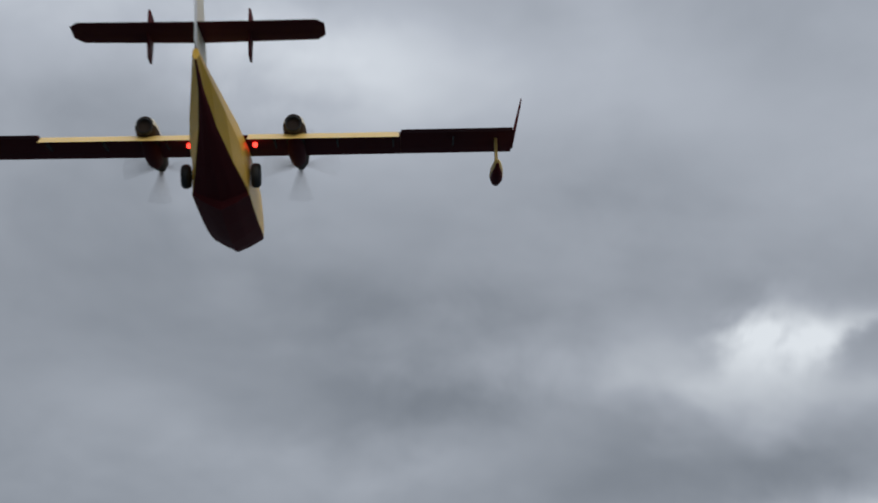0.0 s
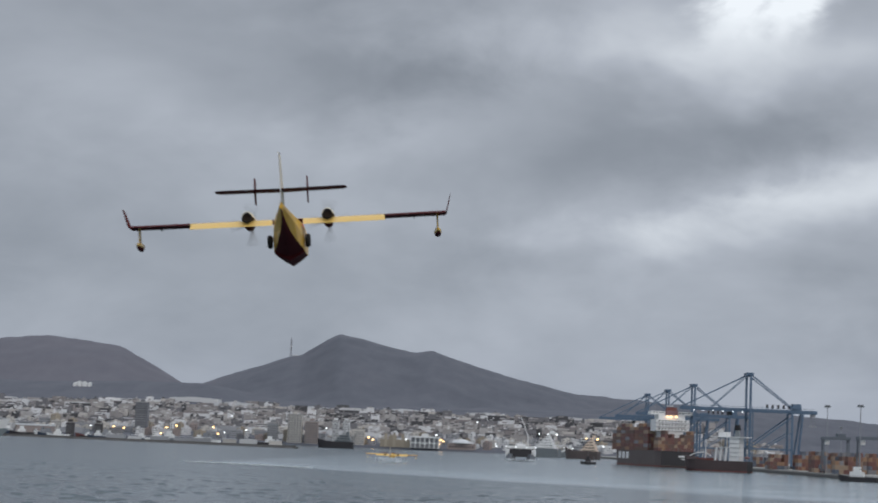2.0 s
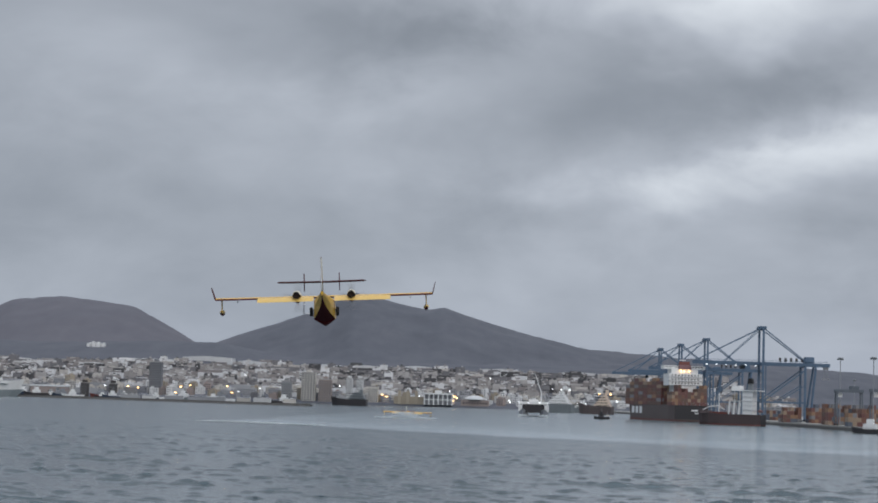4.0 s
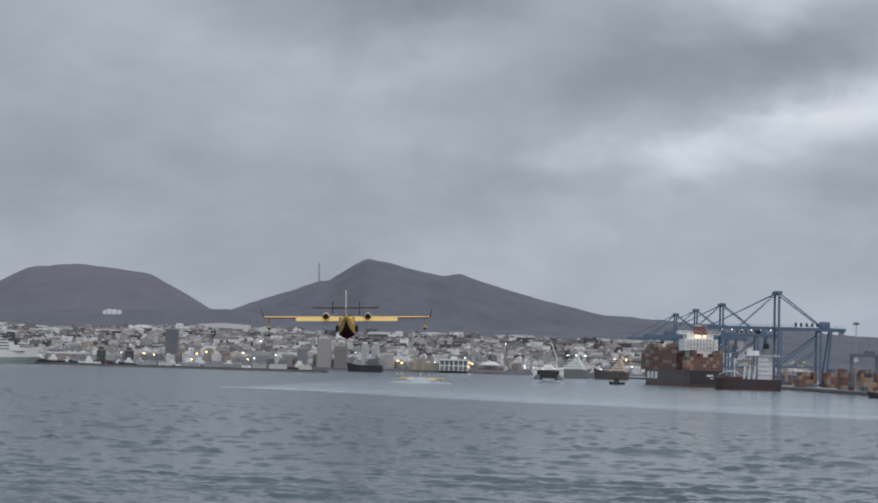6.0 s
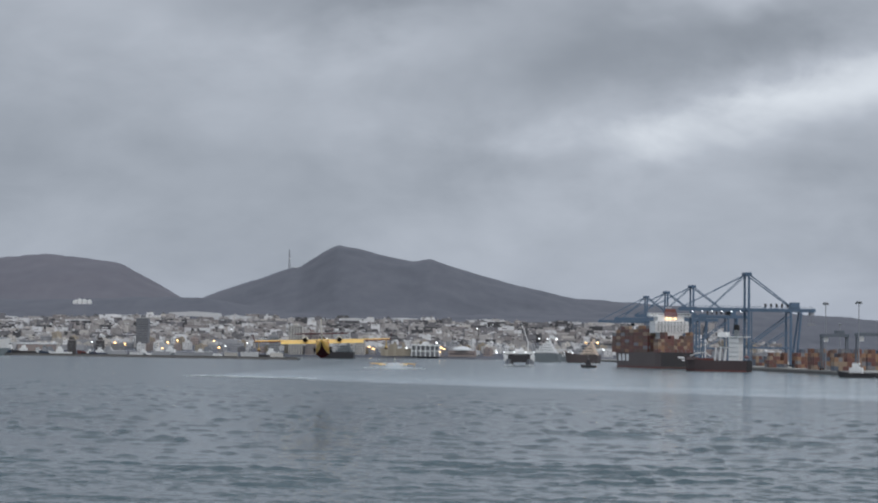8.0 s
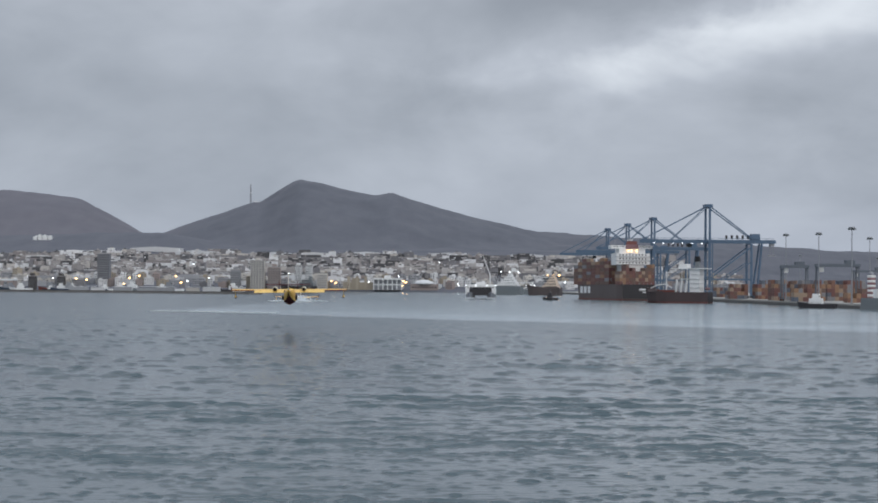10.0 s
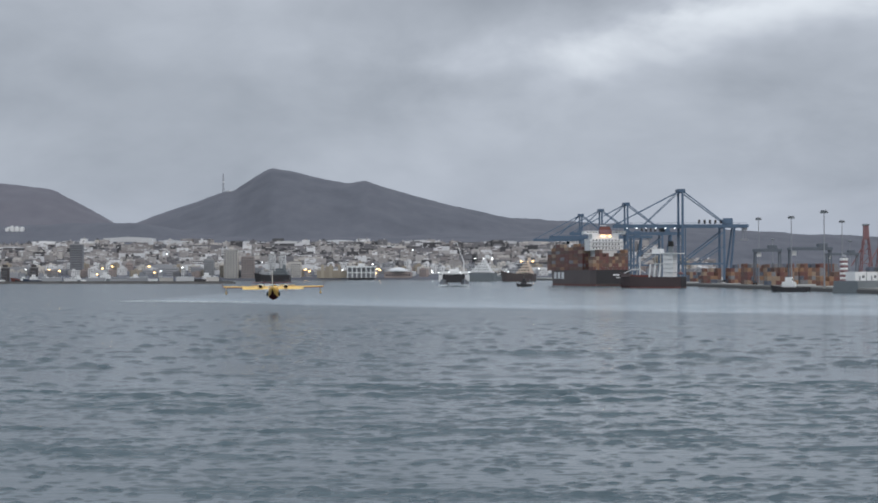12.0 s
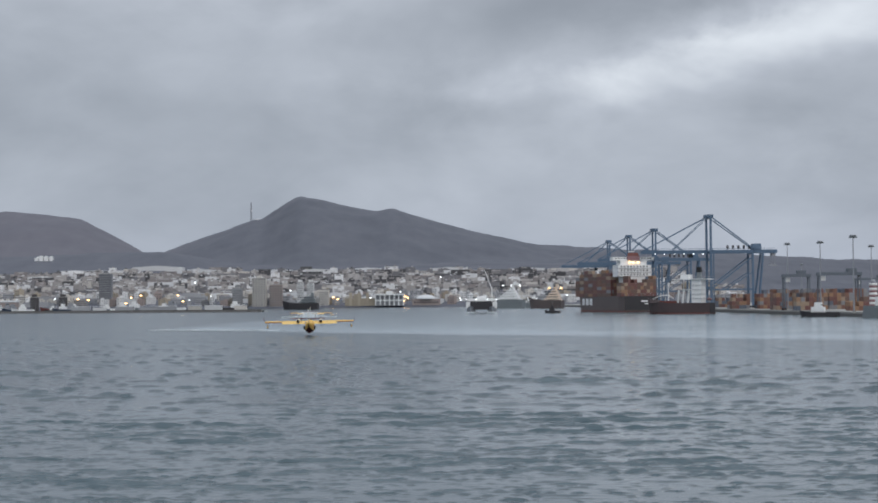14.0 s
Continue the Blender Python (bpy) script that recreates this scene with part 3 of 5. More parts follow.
def ship_crane(name="quay_crane"):
    """A ship-to-shore gantry crane: water-side legs at the origin, boom towards -X, along the quay is Y."""
    c = empty(name, Matrix(), "blue steel gantry crane with its boom over the water", "crane", "quay cranes")
    mat = M["crane"]
    for y in (-9, 9):
        for x in (0, 32):
            part("leg", beam(bmesh.new(), (x, y, 0), (x, y, 42 if x else 70), 1.9, 1.5, end=0.8), mat, c)
            part("bogie", box(bmesh.new(), x - 0.9, x + 0.9, y - 4, y + 4, 0, 1.6), M["black"], c)
        part("sill_beam", beam(bmesh.new(), (0, y, 14), (32, y, 14), 1.3), mat, c)
        part("brace", beam(bmesh.new(), (0, y, 14.5), (31, y, 38), 1.0), mat, c)
        part("brace", beam(bmesh.new(), (12, y, 14.5), (31.5, y, 27), 0.7), mat, c)
        part("girder", beam(bmesh.new(), (-52, y * 0.35, 43), (52, y * 0.35, 43), 2.0, 2.6), mat, c)
        part("back_stay", beam(bmesh.new(), (0.5, y * 0.7, 70), (34, y * 0.4, 45), 0.8), mat, c)
        part("fore_stay", beam(bmesh.new(), (-0.5, y * 0.7, 70), (-28, y * 0.35, 44.5), 0.5), mat, c)
        part("fore_stay", beam(bmesh.new(), (-0.5, y * 0.7, 70), (-50, y * 0.35, 44.5), 0.5), mat, c)
        part("back_leg", beam(bmesh.new(), (36, y, 0), (41, y * 0.5, 42), 1.2), mat, c)
    for x, z in ((0, 42), (32, 41.5), (0, 14), (32, 14), (0, 69)):
        part("cross_beam", beam(bmesh.new(), (x, -9, z), (x, 9, z), 1.2), mat, c)
    for y in (-7.2, 7.2):
        part("ladder_tower", beam(bmesh.new(), (2.4, y, 2), (2.4, y, 42), 0.8), mat, c)
    for k in range(10):
        part("girder_walkway_post", beam(bmesh.new(), (-50 + k * 10.5, -4.6, 43), (-50 + k * 10.5, -4.6, 45.4), 0.25), mat, c)
    part("walkway_rail", beam(bmesh.new(), (-51, -4.6, 45.4), (50, -4.6, 45.4), 0.25), mat, c)
    part("operator_cabin", box(bmesh.new(), -16, -12.5, -2, 2, 38.6, 41.4), M["glass"], c)
    part("apex_platform", box(bmesh.new(), -2.6, 2.6, -7, 7, 69.2, 71.4), mat, c)
    part("machinery_house", box(bmesh.new(), 33, 40, -4, 4, 44.4, 49, taper=0.3), mat, c)
    part("trolley", box(bmesh.new(), 48, 51, -3, 3, 39.6, 41.6), M["steel"], c)
    for x in (48.2, 50.8):
        part("hoist_rope", beam(bmesh.new(), (x, 0, 40), (x, 0, 33), 0.3), M["steel"], c)
    part("spreader", box(bmesh.new(), 46.5, 52.5, -1.2, 1.2, 32, 33), M["steel"], c)
    # owner's letters on the girder become plain plates
    for i in range(5):
        part("letter_plate", box(bmesh.new(), 13 + i * 4.2, 14.7 + i * 4.2, -3.3, -3.1, 44.8, 47.8), M["hull"], c)
    return c


make_quay()
crane_a = ship_crane()
crane_lamps = [part("flood_lamp", lathe(bmesh.new(), ((42.0, 0.3), (41.6, 0.5), (41.2, 0.3)), "Z", (-42 + 7.4 * i, -3.4, 0), 8), M["cool"], None) for i in range(6)]
crane_a.matrix_world = pose(quay_x(1420) + 8, 1420, 2.6, 0, 0, 3)
for y, s in ((1696, 1.0), (1865, 1.0), (2024, 1.0)):
    copy_thing(crane_a, pose(quay_x(y) + 8, y, 2.6, 0, 0, 3))
for lamp in crane_lamps:
    lamp.parent = crane_a



# ---- ships and boats ----
def ship_hull(bm, length, beam_w, height, rake=0.12, sheer=0.15, draught=1.5, full=0.62):
    """A hull along +Y with its stern at the origin: a flat transom, full sides and a flared, raked bow."""
    rings = []
    for s, w, k in ((0.0, 0.92, 0.0), (0.08, 1.0, 0.0), (full, 1.0, 0.0), (full + (1 - full) * 0.47, 0.86, 0.25), (full + (1 - full) * 0.79, 0.5, 0.6), (1.0, 0.06, 1.0)):
        y, top = s * length, height * (1 + sheer * k)
        h = beam_w / 2 * w
        rings.append([(h * (1 - 0.35 * k), y - rake * length * k * 0.5, -draught), (h * (1 - 0.2 * k), y - rake * length * k * 0.3, height * 0.3), (h, y, top),
                      (h - 0.3, y, top), (max(h - 0.3, 0.0) * 0.999, y, top - 0.9 if height > 4 else top - 0.25), (-max(h - 0.3, 0.0) * 0.999, y, top - 0.9 if height > 4 else top - 0.25), (-h + 0.3, y, top),
                      (-h, y, top), (-h * (1 - 0.2 * k), y - rake * length * k * 0.3, height * 0.3), (-h * (1 - 0.35 * k), y - rake * length * k * 0.5, -draught)])
    return loft(bm, rings)


# container paints, softened and lightened to carry the harbour haze
CARGO = [surface("container_" + n, c, 0.6, 0.1, 2.0, 0.12, 0.2) for n, c in (
    ("rust", (0.22, 0.115, 0.085)), ("orange", (0.33, 0.20, 0.125)), ("brown", (0.17, 0.11, 0.09)), ("tan", (0.37, 0.275, 0.20)),
    ("grey", (0.25, 0.25, 0.26)), ("blue", (0.13, 0.15, 0.19)), ("dark_red", (0.19, 0.09, 0.08)))]


def container_mesh(material, length=12.2):
    bm = box(bmesh.new(), -1.2, 1.2, 0, length, 0, 2.55)
    for x in (-1.22, 1.22):
        for k in range(10):
            y = 0.5 + k * (length - 1.0) / 9
            box(bm, x - 0.03, x + 0.03, y - 0.15, y + 0.15, 0.15, 2.4)
    for k in range(3):
        box(bm, -0.9 + k * 0.7, -0.5 + k * 0.7, -0.05, 0.02, 0.2, 2.35)
    return mesh_of("container", bm, material)


BOXES = [container_mesh(m) for m in CARGO]


def stack(parent, x0, y0, z0, columns, bays, tiers, rng, gap=0.12, pick=None, bay=12.8):
    for i in range(columns):
        for j in range(bays):
            for k in range(rng.randint(max(1, tiers - 2), tiers)):
                ob = part("container", BOXES[rng.choice(pick or (0, 0, 1, 1, 2, 3, 4, 6, 6, 5))], None, parent)
                ob.location = (x0 + i * (2.4 + gap), y0 + j * bay, z0 + k * 2.6)


def windows_row(bm, x0, x1, y, z, n, w, h, proud=0.05):
    for i in range(n):
        c = x0 + (x1 - x0) * (i + 0.5) / n
        box(bm, c - w / 2, c + w / 2, y - proud, y + 0.1, z, z + h)
    return bm


def container_ship():
    rng = random.Random(4)
    s = empty("container_ship", pose(132, 1400, 0, 0, 0, 12), "dark-hulled container ship loaded with brown containers", "ship")
    h = part("hull", ship_hull(bmesh.new(), 145, 29, 12.4, sheer=0.4, full=0.8), M["hull_brown"], s, "weathered dark brown hull")
    # the stern faces away from the light; its shade is a near-black plate
    part("transom", box(bmesh.new(), -13.2, 13.2, -0.12, 0.3, 1.7, 12.2, taper=0.0), M["hull"], h, "stern plate coloured near black for shade")
    part("boot_top", ship_hull(bmesh.new(), 144.6, 29.12, 1.2, sheer=0.0, full=0.8), M["rust"], h, "red lead band at the waterline")
    # the owner's letters on the side become plain bars
    for i in range(3):
        part("letter_bar", box(bmesh.new(), -14.58, -14.52, 84 + 11 * i, 91.5 + 11 * i, 5.2, 10.6), M["white"], h, "white painted bar")
    part("name_bar", box(bmesh.new(), 0, 9, -0.2, -0.13, 7.8, 9.0), M["white"], h)
    part("port_bar", box(bmesh.new(), 2.5, 6.5, -0.2, -0.13, 6.0, 6.8), M["white"], h)
    for k in range(9):
        part("rail_post", beam(bmesh.new(), (-12.8 + 3.2 * k, 0.3, 12.2), (-12.8 + 3.2 * k, 0.3, 13.6), 0.2), M["steel"], h)
    stack(s, -13.6, 2.5, 12.0, 11, 1, 6, rng, pick=(0, 1, 2, 2, 6, 6, 3, 2))
    stack(s, -13.6, 31.2, 12.0, 7, 8, 8, rng, pick=(0, 1, 2, 2, 6, 6, 3, 4))
    for x in (-14.2, 14.2):
        for y in (30.4, 56, 81.5, 107):
            part("lashing_bridge", box(bmesh.new(), x - 0.3, x + 0.3, y, y + 0.9, 12, 25), M["rust"], s)
    b = part("superstructure", box(box(bmesh.new(), -8.5, 8.5, 16, 30.6, 11.6, 27.0), -13.2, 13.2, 16, 30.6, 27.004, 36.0), M["white"], s, "white accommodation block")
    part("upper_house", box(bmesh.new(), -10.5, 10.5, 18.6, 29, 36.0, 39.6), M["white"], b)
    for k in range(3):
        z = 27.3 + 3.0 * k
        part("deck_rail", box(bmesh.new(), -13.8, 13.8, 15.4, 16.0, z, z + 0.3), M["steel"], b)
        for i in range(9):
            part("window", box(bmesh.new(), -11.0 + 2.55 * i, -10.0 + 2.55 * i, 15.95, 16.1, z + 1.1, z + 2.1), M["glass"], b)
    part("bridge", box(bmesh.new(), -16.5, 16.5, 19.5, 27, 39.6, 42.2, taper=0.1), M["white"], s)
    part("bridge_window", windows_row(bmesh.new(), -15, 15, 19.6, 40.4, 13, 1.5, 1.1), M["glass"], s)
    part("stack_casing", box(bmesh.new(), -5, 5, 17.8, 22, 39.7, 43.0, taper=0.4), M["crane_red"], s, "dull red funnel casing")
    part("funnel", box(bmesh.new(), -4.2, 4.2, 18.6, 22, 43.0, 45.4, taper=0.5), M["rust"], s)
    for x in (-3.4, -0.9, 3.2):
        part("deck_lamp", lathe(bmesh.new(), ((37.5, 0.35), (38.1, 0.65), (38.7, 0.35)), "Z", (x, 17.4, 0), 8), M["warm"], s, "glowing warm deck light")
    part("radar_mast", beam(bmesh.new(), (0, 25, 42), (0, 25, 50), 0.7, sides=8, end=0.5), M["steel"], s)
    part("radar_bar", box(bmesh.new(), -2.4, 2.4, 24.6, 25.2, 46.2, 46.8), M["white"], s)
    for x in (-12, 12):
        part("antenna", beam(bmesh.new(), (x, 24, 42), (x, 24, 46), 0.3, sides=6), M["steel"], s)
    return s


def coaster():
    s = empty("cargo_coaster", pose(162, 1222, 0, 0, 0, 62), "small dark cargo vessel with white superstructure", "ship")
    h = part("hull", ship_hull(bmesh.new(), 46, 11, 7.2, sheer=0.5), M["hull_red"], s, "dark reddish brown hull")
    part("stern_plate", box(bmesh.new(), -5.0, 5.0, -0.1, 0.3, 0.8, 7.3), M["hull"], h)
    part("stern_side", box(bmesh.new(), 5.5, 5.62, 0.4, 20, 0.9, 7.15), M["hull"], h, "black painted stern quarter")
    part("boot_top", ship_hull(bmesh.new(), 45.6, 11.1, 0.8, sheer=0.0), M["rust"], h)
    part("name_bar", box(bmesh.new(), 5.63, 5.68, 8, 14, 4.6, 5.4), M["white"], h)
    part("port_bar", box(bmesh.new(), 5.63, 5.68, 9.5, 12.5, 3.5, 4.1), M["white"], h)
    part("bulwark", box(bmesh.new(), -4.6, 4.6, 37, 43, 7.4, 9.4, taper=0.9), M["hull_red"], h)
    b = part("house_tower", box(bmesh.new(), -4.2, 4.2, 6, 13, 6.8, 22.6), M["white"], s, "tall narrow white deckhouse")
    for k in range(5):
        z = 8.4 + 2.9 * k
        part("deck_edge", box(bmesh.new(), -4.6, 4.6, 5.6, 13.4, z - 1.2, z - 1.05), M["steel"], b)
        w = bmesh.new()
        for y in (6.8, 8.9, 11.0):
            box(w, 4.2, 4.26, y, y + 1.0, z, z + 1.0)
        tagged(part("window_row", w, M["glass"], b), kind="stuff")
    d = part("bridge_deck", box(bmesh.new(), -5.4, 5.4, 1, 26, 22.6, 23.1), M["white"], s, "long white upper deck with railings")
    for k in range(9):
        part("rail_post", beam(bmesh.new(), (5.2, 1.5 + 3 * k, 23.1), (5.2, 1.5 + 3 * k, 24.6), 0.16), M["steel"], d)
    part("top_rail", beam(bmesh.new(), (5.2, 1.2, 24.6), (5.2, 25.8, 24.6), 0.16), M["steel"], d)
    part("wheelhouse", box(bmesh.new(), -3.8, 3.8, 15, 21, 23.1, 26.0, taper=0.2), M["white"], s)
    part("wheelhouse_window", box(bmesh.new(), 3.64, 3.78, 15.8, 20.2, 24.3, 25.3), M["glass"], s)
    f = part("funnel", box(bmesh.new(), -1.6, 1.6, 7.4, 10.4, 22.6, 27.5, taper=0.3), M["hull_grey"], s)
    part("funnel_top", box(bmesh.new(), -1.6, 1.6, 7.2, 10.6, 27.5, 31.0, taper=0.4), M["black"], f)
    for y in (15.5, 19.0, 22.5):
        part("frame_leg", beam(bmesh.new(), (4.3, y, 6.9), (4.3, y - 0.8, 16), 0.9), M["white"], s)
        part("frame_leg", beam(bmesh.new(), (-4.3, y, 6.9), (-4.3, y - 0.8, 16), 0.9), M["white"], s)
        part("frame_post", beam(bmesh.new(), (4.3, y - 0.8, 16), (4.3, y - 0.8, 22.6), 0.35), M["white"], s)
    part("frame_beam", beam(bmesh.new(), (4.3, 13, 16), (4.3, 23, 16), 0.8), M["white"], s)
    part("frame_deck", box(bmesh.new(), -4.2, 4.2, 13.1, 23, 15.0, 15.6), M["hull_grey"], s)
    m = part("derrick_mast", beam(bmesh.new(), (0, 31, 7), (0, 31, 21), 0.9, sides=8, end=0.7), M["white"], s)
    for a, b_ in (((0, 31, 12.5), (0, 37, 12)), ((0, 37, 12), (0, 42, 9.8)), ((0, 31, 19.5), (0, 24, 22.4)), ((0, 31, 12.5), (0, 27, 10))):
        part("boom", beam(bmesh.new(), a, b_, 0.6, sides=6), M["white"], m)
    part("hatch_cover", box(bmesh.new(), -3.8, 3.8, 24, 36, 6.9, 8.6), M["rust"], s)
    part("lifeboat", lathe(bmesh.new(), ((1.6, 0.1), (2.4, 0.8), (4.8, 0.8), (5.6, 0.1)), "Y", (4.2, 0, 9.6), 8), M["crane_red"], s, "orange-red lifeboat")
    for x in (-3.4, 3.4):
        part("rail", beam(bmesh.new(), (x, 0.6, 8.4), (x, 6, 8.4), 0.15), M["steel"], s)
    return s


def work_boat(name, label, m, length, w, h, colour, house, category="boat", group=""):
    s = empty(name, m, label, category, group)
    part("hull", ship_hull(bmesh.new(), length, w, h, sheer=0.5, draught=0.8), colour, s)
    b = part("cabin", box(bmesh.new(), -w * 0.33, w * 0.33, length * 0.35, length * 0.68, h * 0.8, h * 0.8 + w * 0.55, taper=0.12), house, s)
    part("wheelhouse", box(bmesh.new(), -w * 0.24, w * 0.24, length * 0.42, length * 0.6, h * 0.8 + w * 0.55, h * 0.8 + w * 0.95, taper=0.1), house, b)
    part("window", windows_row(bmesh.new(), -w * 0.2, w * 0.2, length * 0.42 + 0.1, h * 0.8 + w * 0.66, 3, w * 0.1, w * 0.16, 0.08), M["glass"], b)
    part("mast", beam(bmesh.new(), (0, length * 0.5, h * 0.8 + w * 0.9), (0, length * 0.5, h * 0.8 + w * 1.7), 0.25, sides=6, end=0.5), M["steel"], s)
    part("aft_post", beam(bmesh.new(), (0, length * 0.12, h * 0.7), (0, length * 0.16, h * 0.8 + w * 0.9), 0.2, sides=6), M["steel"], s)
    part("rail", beam(bmesh.new(), (-w * 0.4, length * 0.1, h * 1.15), (-w * 0.4, length * 0.8, h * 1.3), 0.12), M["steel"], s)
    part("rail", beam(bmesh.new(), (w * 0.4, length * 0.1, h * 1.15), (w * 0.4, length * 0.8, h * 1.3), 0.12), M["steel"], s)
    return s


def make_catamaran():
    """A wide twin-hulled service vessel seen bow-on, lit along its upper deck."""
    s = empty("catamaran", pose(14, 1530, 0, 0, 0, 178), "grey twin-hulled service vessel under way with deck lights", "ship")
    for x in (-8.5, 8.5):
        part("hull", ship_hull(bmesh.new(), 34, 6.5, 4.2, sheer=0.3), M["steel"], s).location = (x, -17, 0)
    part("bridge_deck", box(bmesh.new(), -9.0, 9.0, -16, 12, 2.6, 8.4), M["hull"], s)
    for x in (-10.6, 10.6):
        part("side_house", box(bmesh.new(), x - 1.6, x + 1.6, -14, 11.5, 3.6, 8.8), M["white"], s)
    c = part("cabin", box(bmesh.new(), -11.5, 11.5, -12, 9, 8.8, 11.6), M["white"], s)
    part("cabin_window", windows_row(bmesh.new(), -11, 11, -12, 8.2, 9, 1.7, 1.3), M["glass"], c)
    w = bmesh.new()
    for i in range(9):
        box(w, -10.6 + i * 2.5, -8.9 + i * 2.5, 9.0, 9.06, 8.2, 9.5)
    part("front_window", w, M["glass"], c)
    part("wheelhouse", box(bmesh.new(), -4, 4, -2, 6, 10.6, 13.4, taper=0.4), M["white"], s)
    part("mast", beam(bmesh.new(), (0, 0, 13.4), (0, 0, 18.5), 0.5, sides=6), M["steel"], s)
    for x in (-12.3, -5, 4, 12.2):
        part("deck_lamp", lathe(bmesh.new(), ((10.4, 0.25), (10.7, 0.4), (11.0, 0.25)), "Z", (x, 9.4, 0), 8), M["cool"], s)
    for x in (-8.5, 8.5):
        f = bmesh.new()
        for k in range(14):
            box(f, x - 3.8 + 0.12 * k, x + 3.8 - 0.12 * k, 12 + 0.6 * k, 12.5 + 0.6 * k, 0.05, 0.5 + 0.2 * (k % 3))
        part("bow_wave", f, M["foam"], s)
    return s


M["hull_brown"] = surface("brown_hull_paint", (0.105, 0.082, 0.078), 0.6, 0, 8.0, 0.1, 0.25)
M["hull_red"] = surface("red_brown_hull_paint", (0.072, 0.05, 0.05), 0.6, 0, 5.0, 0.12, 0.25)
# white deckhouse with the warm floodlight glow put into its base colour
M["lit_house"] = surface("floodlit_house_tint", (0.74, 0.60, 0.48), 0.5, 0, 4.0, 0.06, 0.1)
M["ferry_grey"] = surface("blue_grey_hull_paint", (0.30, 0.34, 0.36), 0.5, 0, 5.0, 0.06, 0.15)
M["hull_grey"] = surface("grey_hull_paint", (0.17, 0.19, 0.20), 0.5, 0, 4.0, 0.1, 0.2)
M["rtg"] = surface("grey_blue_crane_paint", (0.115, 0.135, 0.16), 0.6, 0, 2.0, 0.1, 0.15)
# red paled and dulled in the base colour for haze over the docks
M["crane_red"] = surface("hazed_red_crane_paint", (0.24, 0.13, 0.135), 0.7, 0, 2.0, 0.1, 0.15)
M["hull_blue"] = surface("dark_blue_hull_paint", (0.03, 0.05, 0.085), 0.5, 0, 4.0, 0.1, 0.2)
container_ship()
coaster()
catamaran = make_catamaran()
work_boat("tug_boat", "small black tug low in the water", pose(70, 1385, 0, 0, 0, 80), 12, 4.6, 1.7, M["hull"], M["hull"])
work_boat("pilot_boat", "white harbour pilot boat beside the quay", pose(194, 968, 0, 0, 0, 62), 21, 6.0, 2.4, M["hull"], M["white"])


def barge():
    s = empty("barge", pose(199, 905, 0, 0, 0, -52), "long dark grey barge carrying white cabins", "barge")
    part("hull", box(bmesh.new(), -8, 8, 0, 68, -1, 6.0, taper=0.5), M["hull_grey"], s)
    for k in range(6):
        c = part("cabin", box(bmesh.new(), -3, 3, 4 + k * 9, 12.2 + k * 9, 6.0, 10.4), M["white"], s)
        part("door", box(bmesh.new(), 3.0, 3.06, 7 + k * 9, 8 + k * 9, 6.2, 8.3), M["steel"], c)
        part("window", box(bmesh.new(), 3.0, 3.06, 9.5 + k * 9, 11 + k * 9, 7.4, 8.6), M["glass"], c)


barge()


def striped_tower(m):
    s = empty("striped_tower", m, "red and white banded harbour signal tower", "tower")
    for k in range(12):
        part("band", lathe(bmesh.new(), ((k * 1.25, 2.2), (k * 1.25 + 1.24, 2.2)), "Z", (0, 0, 0), 12), M["white"] if k % 2 else M["crane_red"], s)
    part("lantern", lathe(bmesh.new(), ((15, 1.2), (16.5, 1.2), (17, 0.2)), "Z", (0, 0, 0), 10), M["steel"], s)


striped_tower(pose(216, 985, 2.6))


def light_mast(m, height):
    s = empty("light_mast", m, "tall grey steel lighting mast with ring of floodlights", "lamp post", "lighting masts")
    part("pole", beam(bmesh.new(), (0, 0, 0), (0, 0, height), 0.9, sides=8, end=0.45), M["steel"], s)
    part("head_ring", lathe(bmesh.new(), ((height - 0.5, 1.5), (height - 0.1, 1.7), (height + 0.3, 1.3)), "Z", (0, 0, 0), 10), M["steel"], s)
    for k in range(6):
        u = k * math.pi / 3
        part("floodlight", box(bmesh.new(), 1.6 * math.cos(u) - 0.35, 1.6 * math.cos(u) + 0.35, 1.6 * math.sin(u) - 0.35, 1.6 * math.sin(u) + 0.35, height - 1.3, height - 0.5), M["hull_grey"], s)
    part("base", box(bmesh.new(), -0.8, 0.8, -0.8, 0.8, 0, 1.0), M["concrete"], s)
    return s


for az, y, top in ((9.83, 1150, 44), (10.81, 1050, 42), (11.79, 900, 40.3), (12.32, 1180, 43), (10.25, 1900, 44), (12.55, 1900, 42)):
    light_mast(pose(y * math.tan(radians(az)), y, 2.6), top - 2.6)


